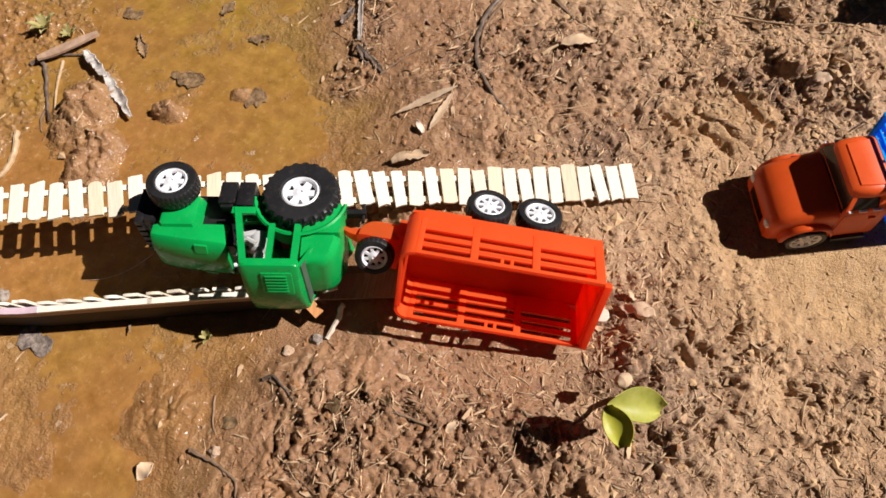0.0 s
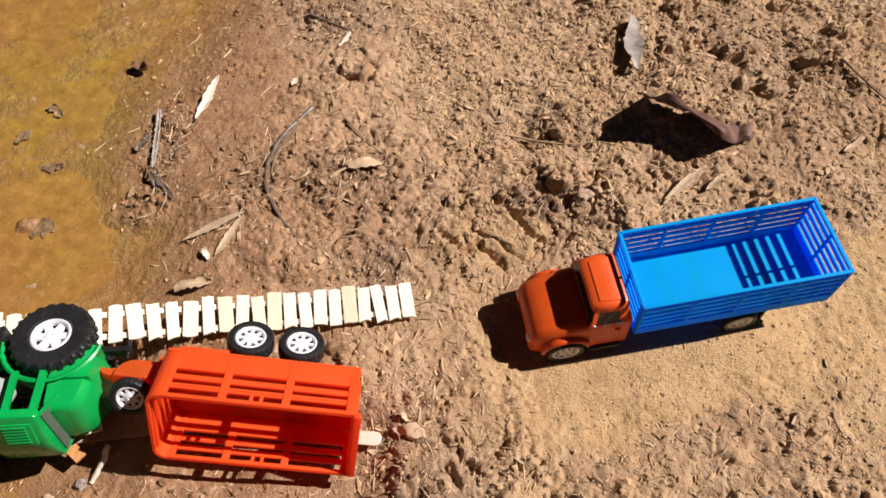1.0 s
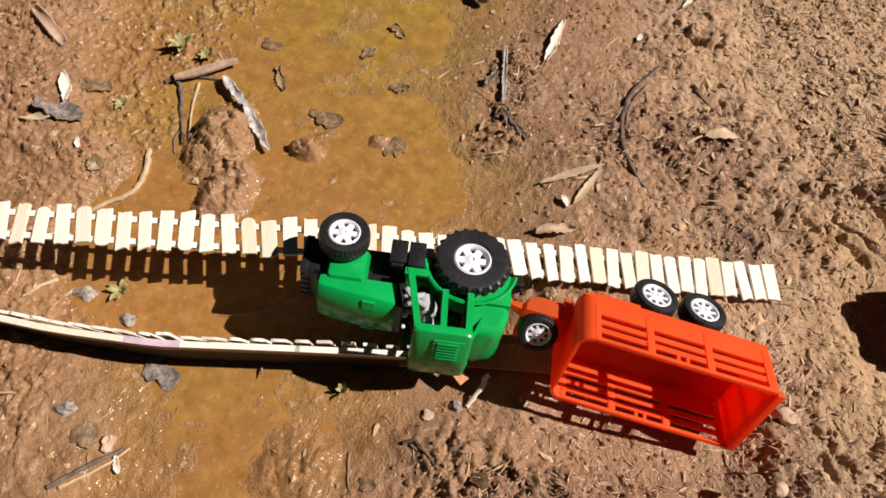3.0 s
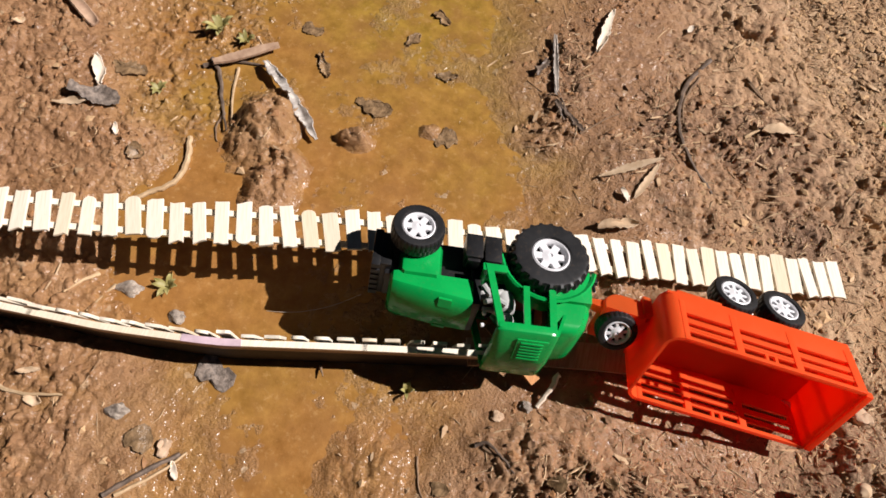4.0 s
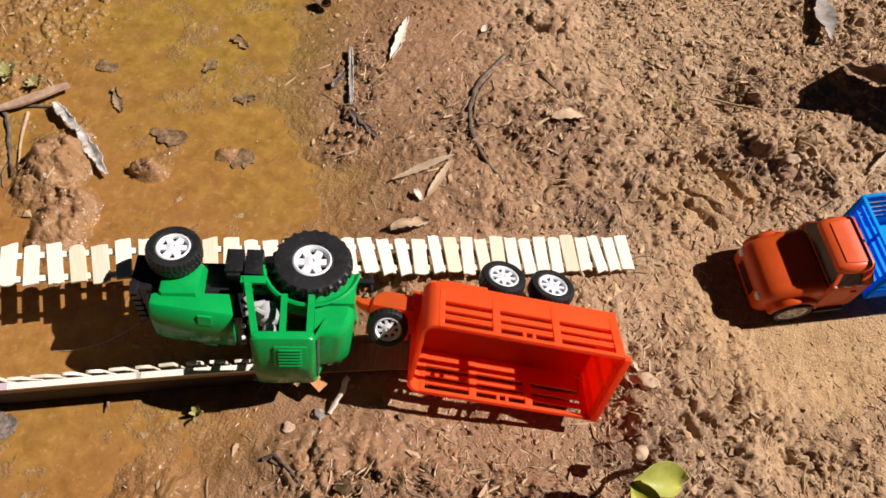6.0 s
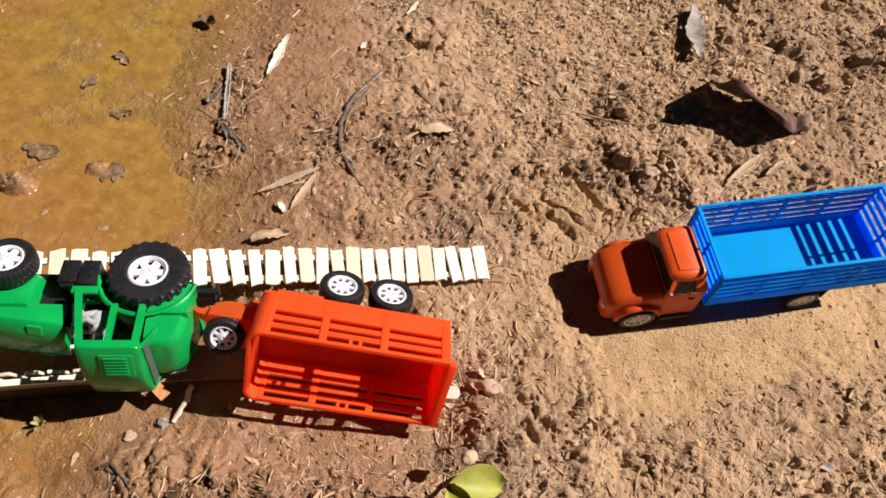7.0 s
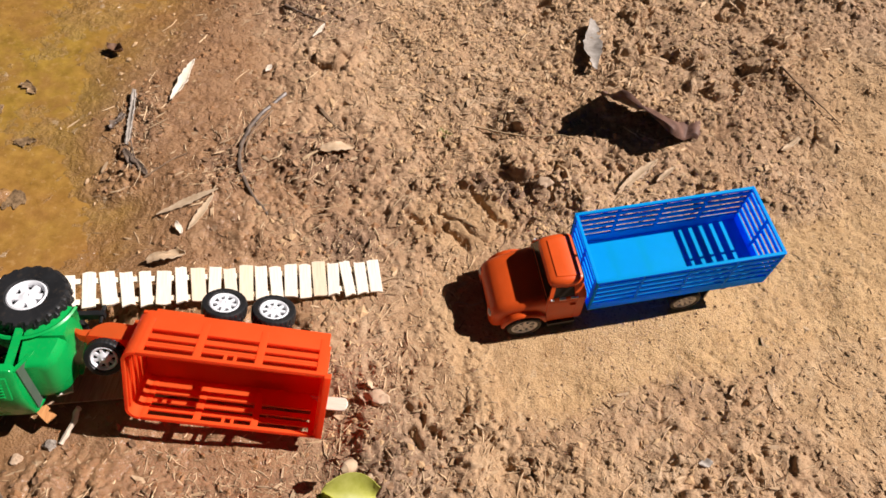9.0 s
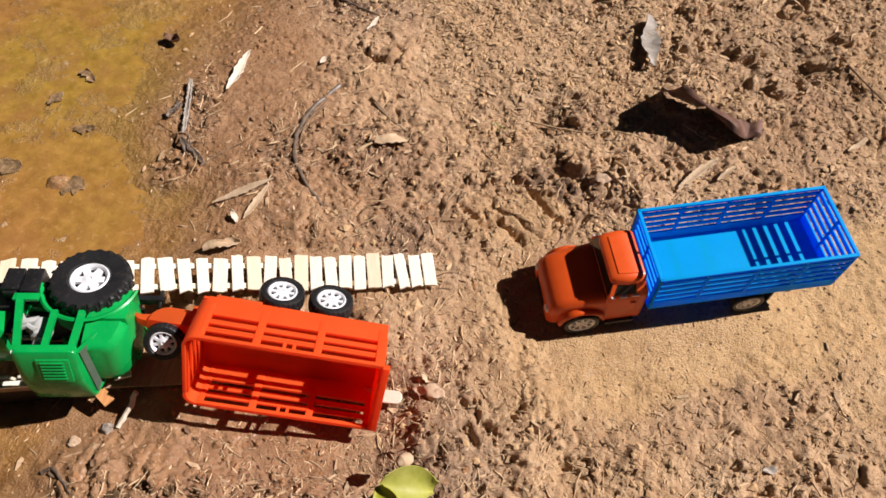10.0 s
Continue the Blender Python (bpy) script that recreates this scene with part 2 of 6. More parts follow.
GREENLEAF = organic("yellow_green_leaf", (0.24, 0.25, 0.015), (0.45, 0.43, 0.05), 60.0, 0.45, 0.2)
PALEGREEN = organic("pale_green_leaf", (0.26, 0.27, 0.03), (0.46, 0.44, 0.12), 60.0, 0.5, 0.2)
SPROUT = organic("green_sprout", (0.2, 0.17, 0.045), (0.46, 0.41, 0.17), 60.0, 0.5, 0.2)
TWIG = organic("brown_twig", (0.13, 0.08, 0.05), (0.3, 0.2, 0.12), 150.0)
PALETWIG = organic("pale_twig", (0.38, 0.25, 0.13), (0.6, 0.44, 0.27), 150.0)
DARKBARK = organic("dark_wet_bark", (0.055, 0.04, 0.032), (0.24, 0.175, 0.13), 120.0, 0.4)
SOAKED = organic("soaked_leaf", (0.07, 0.042, 0.022), (0.36, 0.23, 0.12), 190.0, 0.25, 0.8, 0.0015)
GREYSTONE = organic("grey_stone", (0.12, 0.09, 0.07), (0.46, 0.39, 0.32), 220.0, 0.6, 0.9, 0.002)
TANSTONE = organic("tan_stone", (0.40, 0.26, 0.16), (0.62, 0.46, 0.32), 110.0, 0.9, 0.8, 0.0015)
CLOD = organic("clods", (0.33, 0.20, 0.105), (0.55, 0.375, 0.21), 120.0, 0.95, 0.8, 0.0015, True)
STRAW = organic("straw", (0.38, 0.25, 0.14), (0.66, 0.49, 0.31), 200.0, 0.85, 0.4, 0.0005, True)
GREYLEAF = organic("grey_weathered_bark", (0.2, 0.165, 0.135), (0.5, 0.44, 0.38), 110.0, 0.7)
GREYDARK = organic("mottled_dark_leaf", (0.05, 0.04, 0.034), (0.40, 0.32, 0.26), 230.0, 0.4, 0.8, 0.0015)
BARKTAN = organic("brown_bark", (0.28, 0.17, 0.11), (0.5, 0.34, 0.23), 110.0, 0.7)
FLAKE = organic("rotten_flake", (0.12, 0.06, 0.03), (0.38, 0.235, 0.135), 160.0, 0.8, 0.5, 0.001, True)
MUDCRUMB = organic("moist_crumb", (0.17, 0.082, 0.034), (0.37, 0.195, 0.09), 130.0, 0.6, 0.8, 0.0015, True)
PALEBARK = organic("bleached_bark", (0.16, 0.135, 0.12), (0.74, 0.68, 0.61), 150.0, 0.6, 0.7)
CHIP = organic("wood_chip", (0.36, 0.225, 0.125), (0.62, 0.455, 0.29), 160.0, 0.85, 0.4, 0.0006, True)
FIBRE = organic("dark_fibre", (0.10, 0.058, 0.032), (0.26, 0.16, 0.09), 200.0, 0.8, 0.4, 0.0005, True)
WIRE = organic("pale_thread", (0.3, 0.26, 0.22), (0.5, 0.46, 0.4), 200.0, 0.5)


# ---- mesh helpers ----
def finish(name, bm, material, smooth=True, angle=35.0):
    bmesh.ops.recalc_face_normals(bm, faces=bm.faces)
    me = bpy.data.meshes.new(name)
    bm.to_mesh(me)
    bm.free()
    me.materials.append(material)
    if smooth:
        me.shade_smooth()
        me.set_sharp_from_angle(angle=radians(angle))
    return me


def part(name, bm, material, parent, label=""):
    """Links a bmesh as one mesh object under a thing or a part."""
    ob = new(name, finish(name, bm, material))
    ob.parent = parent
    return tagged(ob, label)


def thing(name, m, label, category, group=""):
    ob = new(name)
    ob.empty_display_size = 0.02
    ob.matrix_world = m
    return tagged(ob, label, category, group)


def single(name, bm, material, m, label, category, group=""):
    ob = new(name, finish(name, bm, material))
    ob.matrix_world = m
    return tagged(ob, label, category, group)


def box(bm, lo, hi, bevel=0.0, m=None):
    vs = [bm.verts.new((x, y, z)) for x in (lo[0], hi[0]) for y in (lo[1], hi[1]) for z in (lo[2], hi[2])]
    fs = [bm.faces.new([vs[i] for i in q]) for q in ((0, 1, 3, 2), (4, 6, 7, 5), (0, 4, 5, 1), (2, 3, 7, 6), (0, 2, 6, 4), (1, 5, 7, 3))]
    if m is not None:
        bmesh.ops.transform(bm, matrix=m, verts=vs)
    if bevel:
        edges = {e for f in fs for e in f.edges}
        bmesh.ops.bevel(bm, geom=list(edges), offset=bevel, segments=2, affect="EDGES", profile=0.7)


def loft(bm, rings, cap=True):
    """Skins closed rings of equal count."""
    rs = [[bm.verts.new(p) for p in r] for r in rings]
    n = len(rs[0])
    for a, b in zip(rs, rs[1:]):
        for k in range(n):
            bm.faces.new((a[k], a[(k + 1) % n], b[(k + 1) % n], b[k]))
    if cap:
        bm.faces.new(list(reversed(rs[0])))
        bm.faces.new(rs[-1])


def lathe(bm, profile, seg=32, m=None, cap=True):
    """Turns (radius, height) pairs about z."""
    rings = [[Vector((r * math.cos(2 * math.pi * k / seg), r * math.sin(2 * math.pi * k / seg), h)) for k in range(seg)] for r, h in profile]
    if m is not None:
        rings = [[m @ p for p in ring] for ring in rings]
    loft(bm, rings, cap)


def tube(bm, pts, radii, seg=8):
    """A round tube along points, with a radius at each."""
    pts = [Vector(p) for p in pts]
    rings = []
    for k, p in enumerate(pts):
        d = (pts[min(k + 1, len(pts) - 1)] - pts[max(k - 1, 0)]).normalized()
        a = d.cross(Vector((0.02, 0.03, 1)))
        a = a.normalized() if a.length > 1e-4 else Vector((1, 0, 0))
        b = d.cross(a)
        rings.append([p + radii[k] * (math.cos(2 * math.pi * j / seg) * a + math.sin(2 * math.pi * j / seg) * b) for j in range(seg)])
    loft(bm, rings)


def basis(origin, ex, ey, ez):
    m = Matrix.Identity(4)
    for k, e in enumerate((ex, ey, ez)):
        for j in range(3):
            m[j][k] = e[j]
    m.translation = origin
    return m


# ---- ground ----
def hash2(i, j, k):
    h = (i * 374761393 + j * 668265263 + k * 2147483647 + 12345) & 0xFFFFFFFF
    h = ((h ^ (h >> 13)) * 1274126177) & 0xFFFFFFFF
    return ((h ^ (h >> 16)) & 0xFFFFFF) / float(0xFFFFFF)


def vnoise(x, y, k=0):
    i, j = np.floor(x).astype(np.int64), np.floor(y).astype(np.int64)
    u, v = x - i, y - j
    u, v = u * u * u * (u * (6 * u - 15) + 10), v * v * v * (v * (6 * v - 15) + 10)
    a, b, c, d = hash2(i, j, k), hash2(i + 1, j, k), hash2(i, j + 1, k), hash2(i + 1, j + 1, k)
    return (a + (b - a) * u) * (1 - v) + (c + (d - c) * u) * v


def fbm(x, y, octaves=4, k=0, gain=0.5):
    s, a, t = 0.0, 1.0, 0.0
    for o in range(octaves):
        s = s + a * vnoise(x * 2 ** o + 17.3 * o, y * 2 ** o + 5.1 * o, k + o)
        t, a = t + a, a * gain
    return s / t


def cells(x, y, k=0):
    """Distances to the nearest and second-nearest of scattered points, and the nearest's random value and offset."""
    i0, j0 = np.floor(x).astype(np.int64), np.floor(y).astype(np.int64)
    d1, d2, v, ox, oy = np.full(x.shape, 9.0), np.full(x.shape, 9.0), np.zeros(x.shape), np.zeros(x.shape), np.zeros(x.shape)
    for di in (-1, 0, 1):
        for dj in (-1, 0, 1):
            i, j = i0 + di, j0 + dj
            ax, ay = x - i - hash2(i, j, k), y - j - hash2(i, j, k + 1)
            d = np.hypot(ax, ay)
            near = d < d1
            d2 = np.where(near, d1, np.minimum(d2, d))
            v = np.where(near, hash2(i, j, k + 2), v)
            ox, oy = np.where(near, ax, ox), np.where(near, ay, oy)
            d1 = np.where(near, d, d1)
    return d1, d2, v, ox, oy


def clods(x, y, k):
    """Broken crumbs: each cell a tilted, rounded plate of its own height with a crevice round it; 0 to about 1."""
    d1, d2, v, ox, oy = cells(x, y, k)
    tx, ty = np.mod(v * 7.13, 1.0) - 0.5, np.mod(v * 13.7, 1.0) - 0.5
    body = v ** 1.5 + 0.9 * (ox * tx + oy * ty) - 0.35 * d1 * d1
    return np.clip(body, 0, 1.2) * sstep(0.0, 0.22, d2 - d1)


def sstep(a, b, x):
    t = np.clip((x - a) / (b - a), 0, 1)
    return t * t * (3 - 2 * t)


def rise(x, y):
    """The slope of the dry bank towards the far end."""
    q = np.minimum(x, 0.62) - 0.1
    return 0.5 * (np.hypot(q, 0.03) + q) * (0.04 + 0.09 * sstep(0.3, 0.65, y))


def land(x, y):
    """Height of the mud, with its wetness, sandiness and algae, at arrays x, y."""
    wob = 0.05 * (fbm(x * 9, y * 9, 3, 40) - 0.5)
    right = np.interp(y, [-0.3, 0.1, 0.17, 0.25, 0.36, 0.45, 0.6, 0.8, 1.2], [-0.2, -0.175, -0.15, -0.11, -0.115, -0.17, -0.15, -0.1, -0.05]) + wob
    left = np.interp(y, [-0.3, 0.05, 0.13, 0.2, 0.27, 0.32, 0.36, 0.39, 0.45, 0.6, 0.8, 1.2], [-0.36, -0.345, -0.365, -0.412, -0.442, -0.46, -0.485, -0.51, -0.535, -0.54, -0.50, -0.46]) + wob
    inside = np.minimum(x - left, right - x)
    pool = sstep(-0.05, 0.05, inside)
    z = 0.002 - 0.0165 * pool
    # lumps of mud that stand out of the water
    lump = 0 * x
    for cx, cy, rx, ry, h in ((-0.363, 0.335, 0.026, 0.040, 0.014), (-0.338, 0.290, 0.024, 0.030, 0.011), (-0.292, 0.347, 0.014, 0.009, 0.009), (-0.45, 0.285, 0.03, 0.022, 0.004), (-0.24, 0.375, 0.01, 0.01, 0.004), (-0.15, 0.40, 0.03, 0.02, 0.004)):
        q = np.sqrt(((x - cx) / rx) ** 2 + ((y - cy) / ry) ** 2) + 0.7 * (fbm(x * 45, y * 45, 4, 7, 0.6) - 0.5)
        lump = np.maximum(lump, sstep(1.25, 0.55, q))
        z = z + h * sstep(1.3, 0.3, q) * (0.55 + 0.9 * fbm(x * 70, y * 70, 4, 7, 0.6))
    z = z + 0.0085 * np.exp(-((x + 0.205) / 0.024) ** 4 - ((y - 0.107) / 0.021) ** 4) * (0.35 + 0.7 * fbm(x * 60, y * 60, 4, 8, 0.6) + 0.3 * clods(x * 150, y * 150, 111))
    swell = sstep(0.42, 0.68, fbm(x * 13, y * 13, 3, 15)) * pool
    z = z + (0.25 * pool + 0.8 * swell) * (0.0030 * (fbm(x * 75, y * 75, 4, 16, 0.6) - 0.5) + 0.0004)
    z = z - 0.011 * sstep(-0.33, -0.41, x) * sstep(0.29, 0.22, y)
    # the smooth wheel track
    ax, ay = 0.95, 0.31
    along = (x - 0.17) * ax + (y - 0.29) * ay
    across = -(x - 0.17) * ay + (y - 0.29) * ax
    sand = sstep(-0.10, 0.06, along) * (1 - sstep(0.045, 0.075, across + 0.03 * (fbm(x * 14, y * 14, 3, 3) - 0.5))) * sstep(-0.19, -0.10, across + 0.06 * (fbm(x * 12, y * 12, 3, 5) - 0.5))
    sand = sand * (0.15 + 0.8 * np.maximum(sstep(0.075, 0.045, np.abs(across + 0.005 + 0.03 * (fbm(x * 16, y * 16, 3, 9) - 0.5))), 0.6 * sstep(0.55, 0.75, fbm(x * 10, y * 10, 3, 8))))
    sand = np.maximum(sand, 0.75 * sstep(0.43, 0.50, x + 0.06 * (fbm(x * 12, y * 12, 3, 6) - 0.5)) * sstep(0.25, 0.31, y) * sstep(0.66, 0.58, y))
    dry = 1 - sstep(-0.06, 0.01, inside)
    # smooth moist mud along the right bank
    bank = np.interp(y, [0.3, 0.36, 0.4, 0.43, 0.48, 0.57, 0.64, 0.8], [-0.125, -0.12, -0.105, -0.085, -0.06, -0.058, -0.088, -0.1]) + 0.05 * (fbm(x * 22, y * 22, 4, 44) - 0.5)
    mud = sstep(0.012, -0.012, x - bank) * sstep(0.33, 0.37, y) * sstep(-0.3, -0.2, x)
    # dark rotten litter
    litter = 0 * x
    for cx, cy, rx, ry, a in ((0.108, 0.170, 0.045, 0.085, 0.5), (0.075, 0.23, 0.03, 0.03, 0.6), (-0.01, 0.135, 0.09, 0.045, 0.85), (-0.08, 0.115, 0.035, 0.045, 0.8), (0.015, 0.435, 0.05, 0.035, 0.7), (-0.148, 0.455, 0.018, 0.05, 0.9), (-0.055, 0.43, 0.03, 0.045, 0.8), (0.055, 0.365, 0.03, 0.03, 0.7), (0.184, 0.431, 0.04, 0.025, 0.7), (0.420, 0.610, 0.14, 0.06, 0.10), (0.198, 0.520, 0.03, 0.02, 0.4), (-0.03, 0.64, 0.06, 0.04, 0.6), (0.297, 0.129, 0.1, 0.03, 0.5)):
        litter = np.maximum(litter, a * np.exp(-((x - cx) / rx) ** 2 - ((y - cy) / ry) ** 2))
    litter = np.clip(litter * 1.5, 0, 1) * sstep(0.27, 0.5, fbm(x * 38, y * 38, 4, 47, 0.65) + 0.2 * litter)
    rough = dry * (1 - 0.8 * sand) * (1 - 0.94 * mud)
    wx, wy = x + 0.006 * (fbm(x * 70, y * 70, 3, 11) - 0.5), y + 0.006 * (fbm(x * 70, y * 70, 3, 12) - 0.5)
    field = 0.3 + 0.7 * sstep(0.40, 0.62, fbm(x * 11, y * 11, 4, 20, 0.6))
    for cx, cy, rx, ry, a in ((0.179, 0.426, 0.1, 0.06, 0.6), (0.428, 0.609, 0.15, 0.1, 0.12), (0.110, 0.190, 0.05, 0.09, 0.4), (0.07, 0.58, 0.12, 0.12, -0.35), (0.326, 0.198, 0.12, 0.04, 0.3), (-0.03, 0.12, 0.1, 0.045, 0.2)):
        field = field + a * np.exp(-((x - cx) / rx) ** 2 - ((y - cy) / ry) ** 2)
    # flat cracked plates of clay ahead of the truck
    plate = sstep(1.15, 0.75, np.sqrt(((x - 0.152) / 0.048) ** 2 + ((y - 0.395) / 0.028) ** 2) + 0.8 * (fbm(x * 26, y * 26, 4, 97) - 0.5))
    field = np.maximum(field * rough * (1 - 0.85 * plate), 0.6 * lump)
    # fractal crumble, broken clods in patches, and winding cracks
    shore = sstep(-0.36, -0.42, x + 0.04 * (fbm(x * 18, y * 18, 3, 105) - 0.5))
    field = field * (1 - 0.62 * shore)
    z = z + field * (0.0125 * (fbm(wx * 30, wy * 30, 5, 50, 0.55) - 0.5) + 0.0062 * clods(wx * 46, wy * 46, 55) * sstep(0.48, 0.6, fbm(x * 21, y * 21, 3, 51)) + 0.0034 * clods(wx * 92, wy * 92, 60) * sstep(0.42, 0.6, fbm(x * 33, y * 33, 3, 61)))
    z = z - field * 0.0050 * np.exp(-((fbm(wx * 22, wy * 22, 4, 66, 0.6) - 0.5) / 0.014) ** 2) * sstep(0.48, 0.6, fbm(x * 9, y * 9, 2, 67))
    z = z + (0.25 + 0.75 * np.clip(field, 0, 1)) * 0.0030 * (fbm(wx * 240 + 3, wy * 240, 2, 70, 0.7) - 0.4) * (1 - 0.4 * mud) * (1 - 0.55 * sand)
    z = z + lump * (0.0042 * clods(wx * 95 + 2, wy * 95, 81) + 0.0055 * (fbm(wx * 60, wy * 60, 4, 82, 0.6) - 0.5))
    z = z + (1 - dry * (1 - mud)) * (0.0013 + 0.0012 * lump) * clods(wx * 230 + 5, wy * 230, 77) * (1 - 0.6 * pool) * sstep(0.35, 0.6, fbm(x * 30, y * 30, 3, 78)) + shore * (0.0034 * clods(wx * 130 + 5, wy * 130, 79) * sstep(0.4, 0.6, fbm(x * 24, y * 24, 3, 106)) + 0.0022 * clods(wx * 240 + 5, wy * 240, 107))
    z = z + litter * (0.0028 * clods(wx * 100 + 1, wy * 100, 108) + 0.0032 * clods(wx * 170 + 4, wy * 170, 109) + 0.007 * (fbm(wx * 55, wy * 55, 4, 110, 0.6) - 0.5))
    # churned moist soil beside the trailer
    churn = np.exp(-((x + 0.03) / 0.10) ** 4 - ((y - 0.125) / 0.052) ** 4)
    z = z + churn * (0.0026 * clods(wx * 105 + 7, wy * 105, 112) + 0.0034 * clods(wx * 190 + 3, wy * 190, 113) - 0.003 * np.exp(-((fbm(wx * 40, wy * 40, 4, 114, 0.6) - 0.5) / 0.03) ** 2))
    # wheel marks pressed along the track, and shallow scuffs
    groove = sstep(0.35, 0.6, np.abs(np.mod((across + 0.010 * (fbm(x * 9, y * 9, 2, 74) - 0.5)) * 26, 1.0) - 0.5) * 2)
    z = z - sand * dry * sstep(0.10, 0.22, along) * 0.0016 * groove * (0.4 + 0.9 * fbm(x * 25, y * 25, 3, 75))
    z = z + sand * dry * (0.0030 * (fbm(wx * 36, wy * 36, 4, 72, 0.5) - 0.5) + 0.0014 * clods(wx * 85, wy * 85, 73) * sstep(0.55, 0.7, fbm(x * 26, y * 26, 3, 76)))
    # large broken lumps of clay
    for cx, cy, rx, ry, h in ((0.178, 0.427, 0.011, 0.008, 0.006), (0.156, 0.439, 0.012, 0.009, 0.006), (0.197, 0.455, 0.010, 0.008, 0.006), (0.213, 0.431, 0.009, 0.007, 0.006), (0.235, 0.453, 0.012, 0.009, 0.005), (0.005, 0.567, 0.015, 0.011, 0.005), (0.106, 0.236, 0.010, 0.008, 0.002),
                              (0.303, 0.670, 0.013, 0.010, 0.007), (0.348, 0.606, 0.014, 0.010, 0.006), (0.398, 0.670, 0.012, 0.009, 0.006), (0.416, 0.598, 0.011, 0.009, 0.006), (0.130, 0.152, 0.012, 0.009, 0.005), (0.189, 0.396, 0.010, 0.006, 0.005), (0.326, 0.188, 0.012, 0.008, 0.004), (0.379, 0.564, 0.014, 0.009, 0.006), (0.444, 0.632, 0.012, 0.010, 0.006)):
        q = np.sqrt(((wx - cx) / rx) ** 2 + ((wy - cy) / ry) ** 2) + 0.9 * (fbm(x * 85, y * 85, 4, 91, 0.6) - 0.5)
        z = z + h * sstep(1.1, 0.75, q) * (0.75 + 0.5 * fbm(x * 110, y * 110, 3, 92)) - 0.0025 * np.exp(-((q - 1.2) / 0.2) ** 2)
    ux, uy = x + 0.030 * (fbm(x * 30, y * 30, 4, 93) - 0.5), y + 0.030 * (fbm(x * 30, y * 30, 4, 94) - 0.5)
    c1, c2, h, _, _ = cells(ux * 23 + 9, uy * 31, 95)
    flat = 0.0015 + 0.0042 * sstep(0.0, 0.10, c2 - c1) * (0.55 + 0.6 * h) - 0.0030 * sstep(0.03, 0.0, c2 - c1) + 0.0030 * (fbm(wx * 60, wy * 60, 4, 96, 0.6) - 0.5)
    z = z + 0.85 * plate * (flat + 0.4 * (0.002 - z))
    z = z + (0.3 + 0.7 * rough) * 0.012 * (fbm(x * 20, y * 20, 4, 30, 0.55) - 0.5) + (0.4 + 0.6 * rough) * 0.0026 * (fbm(x * 190, y * 190, 2, 33, 0.7) - 0.5)
    z = z - 0.004 * sand
    # crevices and hollows between the clods: ends and half-width of each
    gx, gy = x + 0.013 * (fbm(x * 60, y * 60, 4, 101, 0.65) - 0.5), y + 0.013 * (fbm(x * 60, y * 60, 4, 102, 0.65) - 0.5)
    for x0, y0, x1, y1, w in ((0.151, 0.433, 0.162, 0.418, 0.0022), (0.162, 0.418, 0.173, 0.405, 0.0026), (0.173, 0.405, 0.186, 0.399, 0.0030), (0.186, 0.399, 0.205, 0.406, 0.0028), (0.103, 0.398, 0.116, 0.387, 0.0024), (0.116, 0.387, 0.134, 0.391, 0.0022),
                              (0.134, 0.391, 0.151, 0.376, 0.0026), (0.188, 0.444, 0.198, 0.441, 0.0024), (0.231, 0.413, 0.237, 0.413, 0.0045), (0.120, 0.232, 0.147, 0.214, 0.0024), (0.126, 0.217, 0.132, 0.203, 0.0030), (0.1645, 0.236, 0.1600, 0.225, 0.0024)):
        ex, ey = x1 - x0, y1 - y0
        q = np.clip(((gx - x0) * ex + (gy - y0) * ey) / (ex * ex + ey * ey), 0, 1)
        d = np.hypot(gx - x0 - q * ex, gy - y0 - q * ey) / w
        z = z - 0.0075 * np.exp(-d * d) * (0.5 + fbm(x * 80, y * 80, 3, 103))
    wet = sstep(0.011, 0.001, z - WATER_Z + 0.006 * (fbm(x * 30, y * 30, 3, 80) - 0.5)) * sstep(-0.1, -0.02, inside)
    moist = 0.92 * (1 - sstep(-0.06, 0.13, x + 0.10 * (fbm(x * 9, y * 9, 4, 86) - 0.5) + 0.25 * (y - 0.3))) + 0.25 * sstep(0.55, 0.7, fbm(x * 12, y * 12, 3, 88))
    moist = np.maximum(moist, 0.65 * np.exp(-((x - 0.01) / 0.1) ** 2 - ((y - 0.42) / 0.08) ** 2))
    moist = np.maximum(moist, 0.85 * sstep(0.22, 0.16, y) * sstep(0.09, -0.05, x + 0.05 * (fbm(x * 20, y * 20, 3, 81) - 0.5)))
    moist = np.maximum(moist, (0.84 - 0.22 * sstep(0.24, 0.34, y)) * sstep(-0.32, -0.38, x)) * (1 - 0.8 * sand)
    wet = np.maximum(wet, np.clip(moist, 0, 0.85))
    wet = np.maximum(wet, mud * (0.66 + 0.3 * fbm(x * 30, y * 30, 3, 83)))
    wet = np.maximum(wet, 0.75 * sstep(-0.06, -0.01, inside + 0.04 * (fbm(x * 16, y * 16, 3, 85) - 0.5)))
    wet = np.maximum(wet, churn * (0.55 + 0.5 * fbm(x * 24, y * 24, 3, 115)))
    algae = sstep(0.05, 0.85, pool + 0.35 * (fbm(x * 26, y * 26, 4, 90) - 0.5)) * (1 - 0.6 * lump)
    algae = np.maximum(algae, 0.9 * sstep(0.011, 0.0005, z - WATER_Z + 0.009 * (fbm(x * 30, y * 30, 4, 104) - 0.5)) * sstep(-0.12, -0.04, inside) * (1 - 0.5 * lump))
    wet = np.maximum(np.maximum(wet, algae), 0.85 * lump)
